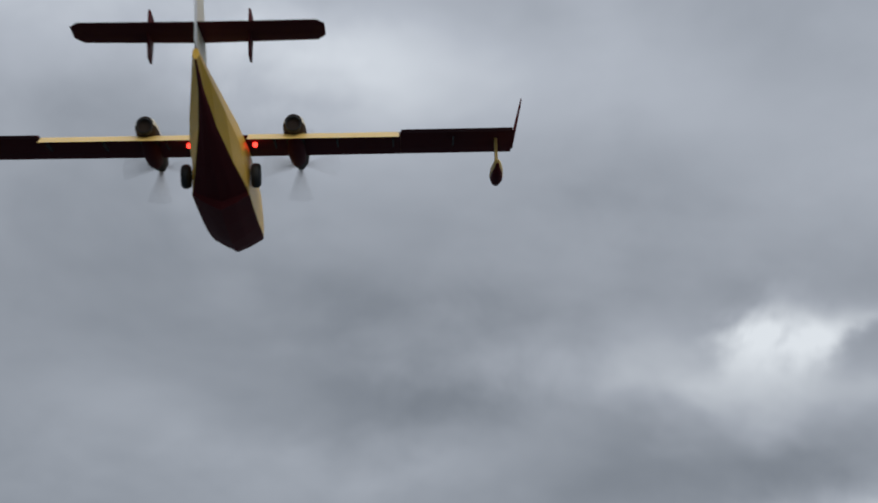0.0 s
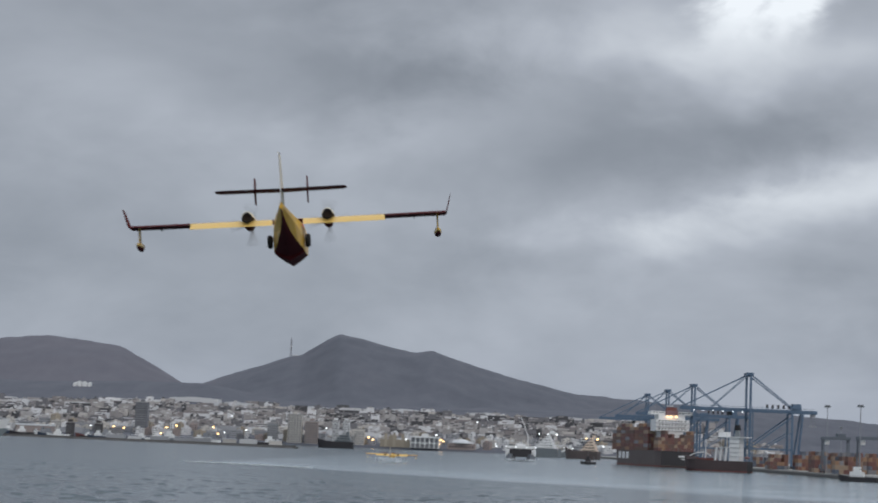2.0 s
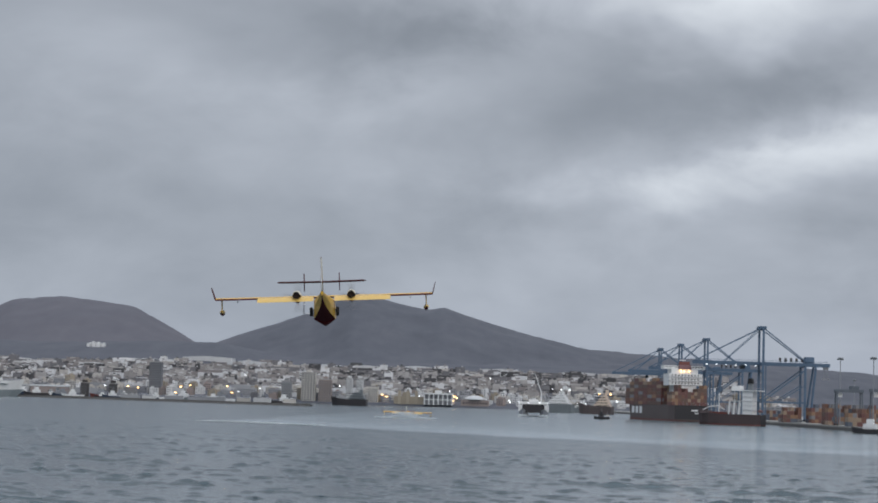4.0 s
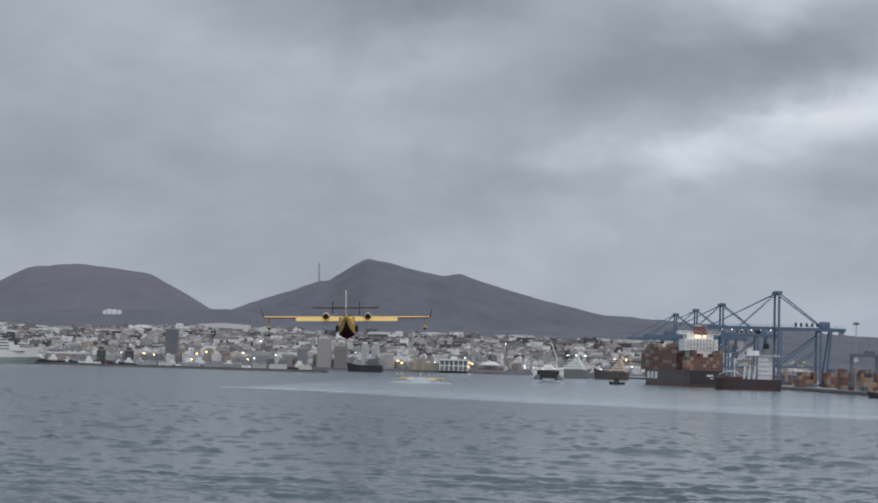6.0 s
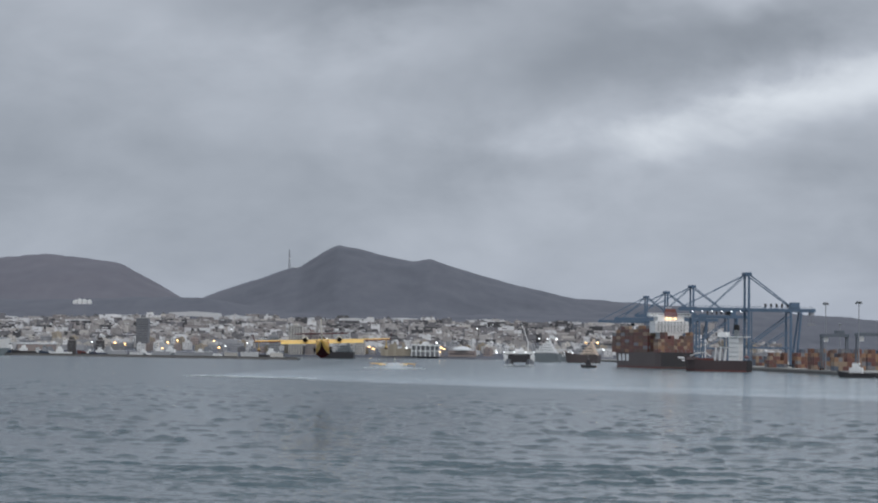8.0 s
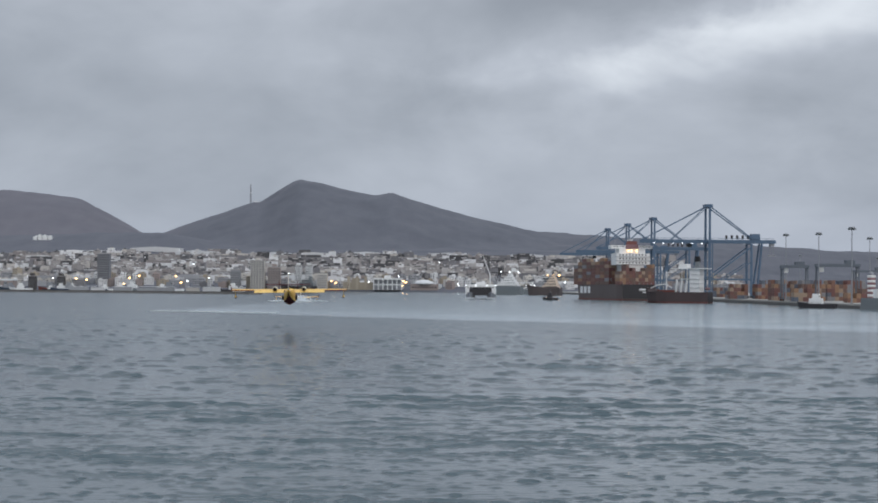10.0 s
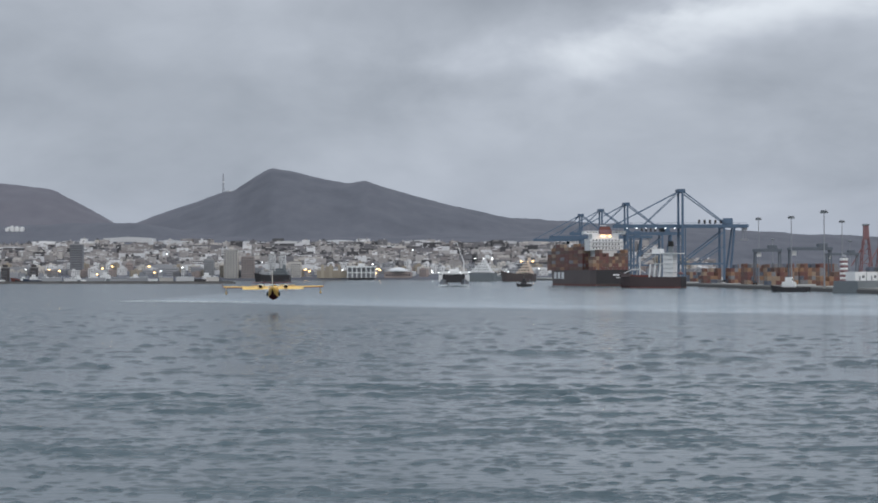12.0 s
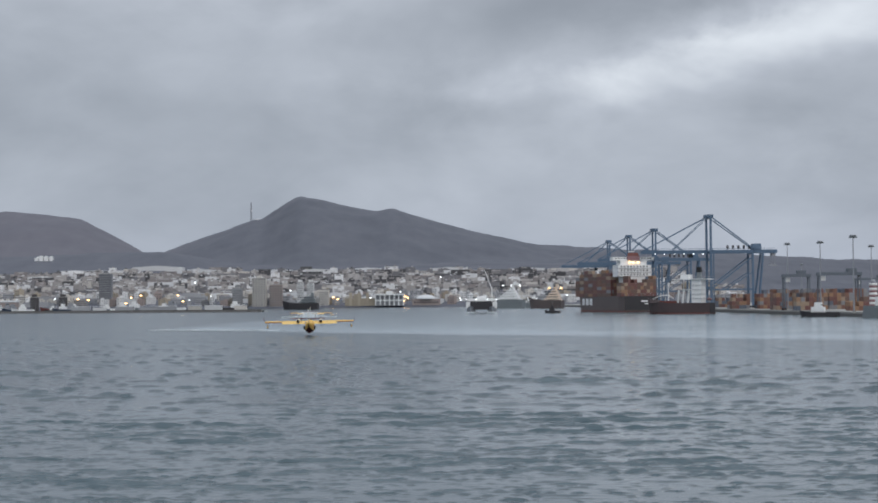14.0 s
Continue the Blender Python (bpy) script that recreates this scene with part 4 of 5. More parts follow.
def yard_crane(m, span=23.0):
    s = empty("yard_crane", m, "grey-blue rubber-tyred gantry crane over container stacks", "crane", "yard cranes")
    for x in (-span / 2, span / 2):
        for y in (-5, 5):
            part("leg", beam(bmesh.new(), (x, y, 0.8), (x, y * 0.6, 20), 0.8, 0.8), M["rtg"], s)
            w = part("wheel", lathe(bmesh.new(), ((-0.4, 0.8), (0.4, 0.8)), "X", (x, y, 0.8), 12), M["black"], s)
        part("sill_beam", beam(bmesh.new(), (x, -6, 1.6), (x, 6, 1.6), 0.9), M["rtg"], s)
        part("head_beam", beam(bmesh.new(), (x, -4, 20), (x, 4, 20), 0.9), M["rtg"], s)
    for y in (-3, 3):
        part("girder", beam(bmesh.new(), (-span / 2 - 1, y, 21), (span / 2 + 1, y, 21), 1.0, 1.7), M["rtg"], s)
    part("trolley", box(bmesh.new(), span / 2 - 7, span / 2 - 2, -3.4, 3.4, 21.9, 24), M["rtg"], s)
    part("cabin", box(bmesh.new(), -span / 2 + 1, -span / 2 + 3.5, -1.5, 1.5, 17.2, 19.9), M["white"], s)
    part("machine_box", box(bmesh.new(), -span / 2 - 1.9, -span / 2 - 0.7, -3, 3, 2.4, 5), M["rtg"], s)


for x, y, span in ((201, 1130, 15), (213, 1060, 23), (310, 1420, 23)):
    yard_crane(pose(x, y, 2.6), span)

rng = random.Random(12)
for k, (x, y, c, b, t) in enumerate(((186, 1290, 5, 2, 4), (203, 1275, 6, 2, 5), (222, 1260, 6, 2, 5), (195, 1160, 5, 2, 5), (210, 1150, 6, 2, 5), (230, 1170, 6, 2, 5),
                                     (248, 1200, 6, 2, 5), (246, 1080, 6, 1, 4), (240, 1400, 6, 1, 5), (262, 1420, 6, 1, 5), (200, 1480, 5, 1, 4), (196, 1095, 6, 1, 4), (214, 1030, 9, 1, 3))):
    yard = empty("container_stack", pose(x, y, 2.604), "stack of rust-brown and orange shipping containers", "containers", "container stacks")
    stack(yard, 0, 0, 0, c, b, t, rng)


def dock_crane(m):
    s = empty("dock_crane", m, "hazy red lattice dock crane with a square tower", "crane", "dock cranes")
    for x in (-3, 3):
        for y in (-3, 3):
            part("leg", beam(bmesh.new(), (x * 1.7, y * 1.7, 0), (x * 0.7, y * 0.7, 34), 0.8), M["crane_red"], s)
    for z in (6, 14, 22, 30):
        k = 1.7 - 1.0 * z / 34
        for a, b in (((-3, -3), (3, -3)), ((3, -3), (3, 3)), ((-3, 3), (-3, -3))):
            part("tie", beam(bmesh.new(), (a[0] * k, a[1] * k, z), (b[0] * k, b[1] * k, z), 0.5), M["crane_red"], s)
            part("tie", beam(bmesh.new(), (a[0] * k, a[1] * k, z), (b[0] * k * 0.8, b[1] * k * 0.8, z + 7), 0.4), M["crane_red"], s)
    part("tower", box(bmesh.new(), -2.2, 2.2, -2.2, 2.2, 34, 45, taper=0.2), M["crane_red"], s)
    part("top_platform", box(bmesh.new(), -2.6, 2.6, -2.6, 2.6, 45, 46.2), M["hull_grey"], s)
    part("jib", beam(bmesh.new(), (-1.5, 0, 30), (-12, 0, 12), 0.9), M["crane_red"], s)


dock_crane(pose(347, 1500, 2.6))
dock_crane(pose(358, 1490, 2.6))
# ---- breakwater, fishing harbour and town ----
def ground_at(x, y):
    return float(ground_height(x, y))


def make_breakwater():
    bm = bmesh.new()
    path = [(-1500, 2420), (-900, 2260), (-520, 2010), (-205, 1850)]
    rings = []
    for x, y in path:
        rings.append([(x, y - 14, -4), (x, y - 6, 1.7), (x, y - 6, 2.6), (x, y - 4.6, 2.6), (x, y - 4.6, 1.7), (x, y + 16, 1.7), (x, y + 18, -4)])
    loft(bm, rings)
    b = tagged(new("breakwater", mesh_of("breakwater", bm, M["rock"])), "long low dark stone breakwater with a parapet", "breakwater", kind="structure")
    rng = random.Random(3)
    st = bmesh.new()
    for _ in range(1400):
        u = rng.random() * 2.999
        i = int(u)
        (x0, y0), (x1, y1) = path[i], path[i + 1]
        f = u - i
        x, y = x0 + (x1 - x0) * f, y0 + (y1 - y0) * f - rng.uniform(6.5, 15)
        z = max(0.0, 1.6 - (y0 + (y1 - y0) * f - 6 - y) * 0.55)
        r = rng.uniform(0.5, 1.1)
        box(st, x - r * 1.3, x + r * 1.3, y - r, y + r, z - r, z + r * 0.6, taper=r * 0.35)
    tagged(part("armour_stone", st, M["rock"], b), kind="stuff")


make_breakwater()
WALLS = [surface("render_" + n, c, 0.85, 0, 6.0, 0.05, 0.1, per_object=0.16) for n, c in (
    ("white", (0.70, 0.70, 0.70)), ("cream", (0.56, 0.53, 0.49)), ("grey", (0.34, 0.345, 0.36)), ("pink", (0.34, 0.28, 0.26)), ("ochre", (0.38, 0.33, 0.26)), ("concrete", (0.16, 0.16, 0.17)))]
M["roof"] = surface("flat_roof_felt", (0.34, 0.33, 0.32), 0.9, 0, 5.0, 0.15, 0.2, per_object=0.25)
M["shed_roof"] = surface("pale_sheet_roof", (0.68, 0.69, 0.70), 0.6, 0, 8.0, 0.06, 0.12, per_object=0.15)


def block_mesh(w, d, h, rng, material):
    """A flat-roofed block: walls with a parapet, a stair head and water tanks."""
    bm = box(bmesh.new(), -w / 2, w / 2, 0, d, -6, h)
    for x0, x1, y0, y1 in ((-w / 2, w / 2, 0, 0.3), (-w / 2, w / 2, d - 0.3, d), (-w / 2, -w / 2 + 0.3, 0.3, d - 0.3), (w / 2 - 0.3, w / 2, 0.3, d - 0.3)):
        box(bm, x0, x1, y0, y1, h, h + 1.0)
    x = rng.uniform(-w / 3, w / 3)
    box(bm, x - 2, x + 2, d * 0.4, d * 0.4 + 4, h, h + 3)
    for _ in range(2):
        x = rng.uniform(-w / 2.6, w / 2.6)
        box(bm, x - 0.7, x + 0.7, d * 0.7, d * 0.7 + 1.4, h, h + 1.6)
    for k in range(1, int(h / 3.2)):
        if rng.random() < 0.5:
            x = rng.uniform(-w / 3, w / 4)
            box(bm, x, x + w / 4, -1.1, 0, k * 3.2, k * 3.2 + 1.1)
    return mesh_of("building", bm, material)


def windows_mesh(w, n, storeys, size, rng):
    bm = bmesh.new()
    for k in range(storeys):
        for i in range(n):
            if rng.random() < 0.85:
                c = -w / 2 + w * (i + 0.5) / n
                box(bm, c - size / 2, c + size / 2, -0.06, 0.05, k * 3.1 + 1.0, k * 3.1 + 2.4)
    return mesh_of("glazing", bm, M["pane"])


def shed_mesh(w, d, h, material):
    bm = bmesh.new()
    loft(bm, [[(-w / 2, y, -6), (w / 2, y, -6), (w / 2, y, h), (0, y, h + w * 0.03), (-w / 2, y, h)] for y in (0, d)])
    return mesh_of("warehouse", bm, material)


def make_town():
    """The nearest streets house by house."""
    rng = random.Random(21)
    kinds = []
    for i in range(34):
        w, storeys = rng.choice((7, 9, 10, 12, 14, 18)), rng.choice((2, 2, 2, 3, 3, 4, 5))
        mat = WALLS[rng.choice((0, 0, 0, 0, 1, 1, 2, 2, 3, 4, 5))]
        kinds.append((w, storeys, block_mesh(w, rng.uniform(10, 16), storeys * 3.1, rng, mat), windows_mesh(w, max(2, int(w / 3.0)), storeys, rng.choice((1.1, 1.5, 2.0)), rng)))
    sheds = [(w, shed_mesh(w, rng.uniform(20, 30), h, m)) for w, h in ((22, 6), (34, 7), (46, 8)) for m in (M["shed_roof"], WALLS[0], WALLS[2])]
    labels = {2: "two-storey", 3: "three-storey", 4: "four-storey", 5: "five-storey"}
    y, row, made = SHORE + 22, 0, 0
    while row < 4:
        x = -950 + rng.uniform(0, 30)
        while x < 380 and made < 300:
            if rng.random() < 0.14:
                w, me = rng.choice(sheds)
                ob = new("warehouse", me)
                ob.matrix_world = pose(x + w / 2, y, ground_at(x + w / 2, y) + 0.2, 0, 0, rng.uniform(-14, 14))
                tagged(ob, "pale warehouse with shallow pitched sheet roof", "building", "warehouses")
            else:
                w, n, me, panes = rng.choice(kinds)
                ob = new("building", me)
                ob.matrix_world = pose(x + w / 2, y + rng.uniform(-8, 8), ground_at(x + w / 2, y) + 0.2, 0, 0, rng.uniform(-22, 22))
                tagged(ob, labels[n] + " flat-roofed town house with plain rendered walls", "building", "town houses")
                tagged(part("glazing", panes, None, ob), kind="stuff")
            made += 1
            x += w + (rng.uniform(0, 3) if rng.random() < 0.5 else rng.uniform(3, 22))
        y += 38
        row += 1


def island_wall():
    """Render and paint that differ from house to house over the far slope."""
    m = bpy.data.materials.new("far_house_walls")
    t = tree_of(m)
    lot = add_node(t, "ShaderNodeNewGeometry").outputs["Random Per Island"]
    tint = add_node(t, "ShaderNodeValToRGB", {"Fac": lot})
    tint.color_ramp.interpolation = "CONSTANT"
    el = tint.color_ramp.elements
    tones = ((0.0, (0.09, 0.09, 0.095)), (0.14, (0.22, 0.215, 0.225)), (0.28, (0.36, 0.34, 0.33)), (0.44, (0.48, 0.46, 0.45)), (0.58, (0.72, 0.72, 0.725)),
             (0.74, (0.41, 0.385, 0.375)), (0.82, (0.29, 0.265, 0.26)), (0.90, (0.56, 0.53, 0.50)), (0.95, (0.19, 0.19, 0.20)))
    while len(el) < len(tones):
        el.new(0.5)
    for e, (at, c) in zip(el, tones):
        e.position, e.color = at, (*c, 1)
    dirt = fbm(t, add_node(t, "ShaderNodeTexCoord").outputs["Object"], 0.12, 4.0, 0.6)
    mixed = add_node(t, "ShaderNodeHueSaturation", {"Color": tint.outputs[0], "Value": sums(t, "ADD", sums(t, "MULTIPLY", dirt, 0.5), 0.75)})
    b = add_node(t, "ShaderNodeBsdfPrincipled", {"Base Color": mixed.outputs[0], "Roughness": 0.9})
    add_node(t, "ShaderNodeOutputMaterial", {"Surface": b.outputs[0]})
    return m


def far_town():
    """The upper streets, too far to pick apart: small houses, terraces, sheds and dark gaps on the slope."""
    rng = random.Random(77)
    co, faces = [], []

    def slab(x, y, w, d, z0, z1, turn):
        c, s, n = math.cos(turn), math.sin(turn), len(co)
        for z in (z0, z1):
            for u, v in ((-w / 2, 0), (w / 2, 0), (w / 2, d), (-w / 2, d)):
                co.append((x + u * c - v * s, y + u * s + v * c, z))
        faces.extend([tuple(n + i for i in f) for f in ((4, 5, 6, 7), (0, 1, 5, 4), (1, 2, 6, 5), (2, 3, 7, 6), (3, 0, 4, 7))])

    y = SHORE + 165
    while y < 3460:
        up = (y - SHORE - 165) / 650
        x = -1150.0
        while x < 430 - 120 * up:
            edge = noise.noise((x / 130, y / 90, 2.0))
            if y > 3290 + 90 * edge:
                x += 30
                continue
            z, turn = ground_at(x, y), rng.uniform(-0.2, 0.2)
            if rng.random() < 0.06 + 0.22 * up:
                w, h, d = rng.uniform(22, 60), rng.uniform(4, 8), rng.uniform(14, 30)
            else:
                w, h, d = rng.uniform(7, 22), rng.choice((3.2, 3.2, 3.2, 6.2, 6.2, 9.3, 12.4)), rng.uniform(8, 14)
            slab(x + w / 2, y, w, d, z - 6, z + h, turn)
            if w < 20:
                slab(x + w / 2 + rng.uniform(-w / 4, w / 4), y + d * 0.4, rng.uniform(2, 4), 3, z + h, z + h + rng.uniform(1.5, 3), turn)
            for k in range(int(h / 3)):
                if rng.random() < 0.7:
                    slab(x + w / 2 + rng.uniform(-w / 5, w / 5), y - 0.4, w * rng.uniform(0.2, 0.6), 0.3, z + 3.1 * k + 0.9, z + 3.1 * k + 2.4, turn)
            x += w + (rng.uniform(0, 2) if rng.random() < 0.6 else rng.uniform(4, 26))
        y += 15 + 6 * rng.random()
    me = bpy.data.meshes.new("hillside_town")
    me.from_pydata(co, [], faces)
    me.materials.append(island_wall())
    tagged(new("hillside_town", me), "crowded pale houses and sheds climbing the slope", "town", kind="stuff")


def hill_sheds():
    """Long white trade sheds along the upper edge of the town."""
    rng = random.Random(8)
    for x, y, w in ((-620, 3250, 70), (-560, 3330, 90), (-480, 3300, 80), (-400, 3260, 60), (-340, 3310, 50), (-270, 3290, 60), (-180, 3320, 50), (-120, 3280, 70),
                    (-30, 3310, 60), (40, 3280, 50), (110, 3310, 60), (170, 3270, 50), (-700, 3290, 50), (-900, 3260, 60), (-980, 3300, 50)):
        ob = new("trade_shed", shed_mesh(w, 30, rng.uniform(4, 7), rng.choice((WALLS[0], WALLS[1], M["shed_roof"]))))
        ob.matrix_world = pose(x, y, ground_at(x, y) + 0.5, 0, 0, rng.uniform(-6, 6))
        tagged(ob, "long white trade shed at the edge of town", "building", "trade sheds")


def tower_block(name, label, x, y, w, h, wall, bays, z0=None):
    z = ground_at(x, y) if z0 is None else z0
    s = empty(name, pose(x, y, z + 0.2), label, "building")
    b = box(bmesh.new(), -w / 2, w / 2, 0, 14, -2, h)
    part("wall", b, wall, s)
    part("roof", box(bmesh.new(), -w / 2 - 0.3, w / 2 + 0.3, -0.3, 14.3, h, h + 1.2), M["roof"], s)
    part("lift_house", box(bmesh.new(), -3, 3, 4, 9, h + 1.2, h + 4.5), wall, s)
    for k in range(int(h / 3.3)):
        f = part("floor_band", box(bmesh.new(), -w / 2 + 0.4, w / 2 - 0.4, -0.25, 0.1, k * 3.3 + 0.1, k * 3.3 + 0.5), M["roof"], s)
        for i in range(bays):
            c = -w / 2 + w * (i + 0.5) / bays
            part("window", box(bmesh.new(), c - w / bays * 0.3, c + w / bays * 0.3, -0.06, 0.1, k * 3.3 + 1.2, k * 3.3 + 2.7), M["pane"], f)
    return s


make_town()
far_town()
hill_sheds()
slate = surface("dark_slate_cladding", (0.19, 0.195, 0.215), 0.6, 0, 4.0, 0.08, 0.1)
tower_block("office_tower", "slim dark grey office tower above the town", -523, 2665, 17.5, 47, slate, 6)
brick = surface("dark_brown_cladding", (0.075, 0.065, 0.065), 0.8, 0, 4.0, 0.1, 0.1)
for x in (-536, -574):
    tower_block("dark_block", "low dark brown block by the fishing harbour", x, 2440, 8.5, 18, brick, 3, 0.0)
for x, y, w, h, k in ((-297, 2640, 20, 40, 1), (-273, 2640, 18, 31, 3), (-239, 2645, 9, 33, 0), (-224, 2645, 9, 33, 0), (-330, 2650, 14, 26, 2), (-205, 2650, 14, 22, 1)):
    tower_block("apartment_block", ("pale", "cream", "grey", "reddish")[k] + " apartment block near the waterfront", x, y, w, h, WALLS[k], 5)


def port_hall():
    """A white framed hall: a row of portal frames with dark bays."""
    s = empty("port_hall", pose(-110, 2630, 2.8), "white framed waterfront hall with open dark bays", "building")
    part("rear_wall", box(bmesh.new(), -20, 20, 6, 14, 0, 15), WALLS[2], s)
    part("roof", box(bmesh.new(), -21, 21, -1, 15, 15, 17), M["white"], s)
    for k in range(7):
        part("column", box(bmesh.new(), -20.5 + k * 6.6, -19.1 + k * 6.6, -0.8, 1, 0, 15), M["white"], s)
    part("beam", box(bmesh.new(), -20, 20, -0.5, 0.8, 7, 8.4), M["white"], s)
    part("pediment", box(bmesh.new(), -5, 5, -0.5, 4, 17, 21, taper=0.6), M["white"], s)


def church():
    s = empty("church", pose(-150, 2640, 2.8), "ochre stone church with small towers", "building")
    part("nave", box(bmesh.new(), -24, 20, 0, 16, 0, 11), WALLS[4], s)
    part("gable", box(bmesh.new(), -12, 0, -1, 6, 0, 17, taper=0.8), WALLS[4], s)
    for x in (-16, -4, 8):
        t = part("tower", box(bmesh.new(), x - 2, x + 2, -1.5, 3, 0, 19), WALLS[4], s)
        part("spire", lathe(bmesh.new(), ((19, 2.0), (20.5, 1.8), (22.5, 0.2)), "Z", (x, 0.7, 0), 8), M["roof"], t)


def domed_hall():
    s = empty("domed_hall", pose(-58, 2640, 2.8), "low pink hall under a pale shallow dome", "building")
    part("wall", box(bmesh.new(), -20, 20, 0, 20, 0, 9), WALLS[3], s)
    part("dome", lathe(bmesh.new(), ((9, 15), (11, 13.5), (13.5, 9.5), (15, 4), (15.3, 0.5)), "Z", (0, 10, 0), 20), M["shed_roof"], s)
    tagged(part("window_row", windows_row(bmesh.new(), -18, 18, 0, 3, 9, 2, 2.4), M["glass"], s), kind="stuff")


port_hall()
church()
domed_hall()

# the hill station, and the radio mast on its shoulder
for k, (dx, w, h) in enumerate(((-22, 7, 4), (-9, 7, 6), (4, 8, 5), (17, 6, 4))):
    x, y = -788 + dx * 0.7, 3440
    ob = tagged(new("hill_building", block_mesh(w, 12, h, rng, M["white"])), "white building of a station on the hillside", "building", "hill station")
    ob.location = (x, y, ground_at(x, y) + 2)


def radio_mast():
    x, y = -466, 4000
    z = ground_at(x, y)
    s = empty("radio_mast", pose(x, y, z - 1), "slender lattice radio mast on the hill", "mast")
    for k in range(3):
        u = k * 2.094
        part("leg", beam(bmesh.new(), (2.2 * math.cos(u), 2.2 * math.sin(u), 0), (0.7 * math.cos(u), 0.7 * math.sin(u), 42), 0.7), M["steel"], s)
    for k in range(10):
        r = 2.2 - 0.15 * k
        for i in range(3):
            a, b = i * 2.094, (i + 1) * 2.094
            part("lattice_bar", beam(bmesh.new(), (r * math.cos(a), r * math.sin(a), k * 4.2), (r * math.cos(b), r * math.sin(b), k * 4.2 + 4.2), 0.4), M["steel"], s)
    part("drum_aerial", lathe(bmesh.new(), ((-0.8, 1.4), (0.8, 1.4)), "Y", (1.2, -1, 24), 10), M["white"], s)
    for dx, w in ((6, 10), (18, 7)):
        part("hut", box(bmesh.new(), dx, dx + w, -4, 4, -8, 5), M["white"], s)


radio_mast()


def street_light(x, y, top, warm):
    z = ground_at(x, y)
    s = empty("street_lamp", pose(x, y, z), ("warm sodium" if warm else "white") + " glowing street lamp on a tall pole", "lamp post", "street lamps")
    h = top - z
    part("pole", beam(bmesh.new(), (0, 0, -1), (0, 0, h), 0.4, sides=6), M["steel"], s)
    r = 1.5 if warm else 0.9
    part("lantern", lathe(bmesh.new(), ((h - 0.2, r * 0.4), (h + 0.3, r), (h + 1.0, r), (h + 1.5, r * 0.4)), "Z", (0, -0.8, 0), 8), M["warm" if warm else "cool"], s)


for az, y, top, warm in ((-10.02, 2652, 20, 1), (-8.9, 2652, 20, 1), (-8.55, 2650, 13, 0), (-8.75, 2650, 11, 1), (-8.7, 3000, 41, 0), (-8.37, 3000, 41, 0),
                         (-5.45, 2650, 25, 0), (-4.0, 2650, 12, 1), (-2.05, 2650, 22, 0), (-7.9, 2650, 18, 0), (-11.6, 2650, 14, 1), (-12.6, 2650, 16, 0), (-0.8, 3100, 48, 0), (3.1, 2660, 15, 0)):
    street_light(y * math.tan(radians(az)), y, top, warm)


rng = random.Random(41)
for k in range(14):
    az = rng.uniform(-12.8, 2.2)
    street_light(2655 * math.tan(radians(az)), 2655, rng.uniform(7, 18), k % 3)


# fishing boats and ships inside the harbour
rng = random.Random(31)
for k in range(64):
    u = rng.random()
    x, y = -1000 + 770 * u, 2330 - 430 * u + rng.uniform(30, 90)
    y = min(y, SHORE - 20)
    ln = rng.uniform(13, 32)
    work_boat("fishing_boat", "small fishing boat moored behind the breakwater", pose(x, y, 0, 0, 0, rng.choice((75, 90, 105, -80, 20))), ln, ln * 0.28, ln * 0.15,
              M[rng.choice(("white", "white", "hull_grey", "hull_blue", "rust", "hull"))], M[rng.choice(("white", "white", "steel"))], "boat", "fishing boats")
for k in range(8):
    x, y = -420 + 26 * k + rng.uniform(-6, 6), 1990 - 11 * k
    ob = empty("quay_shed", pose(x, y, 1.7), "small pale store shed on the breakwater", "shed", "quay sheds")
    w = rng.uniform(6, 12)
    part("wall", box(bmesh.new(), -w, w, 0, 6, 0, rng.uniform(3, 5)), WALLS[rng.choice((0, 2, 1))], ob)
    part("roof", box(bmesh.new(), -w - 0.3, w + 0.3, -0.3, 6.3, 5.0, 5.4), M["shed_roof"], ob)


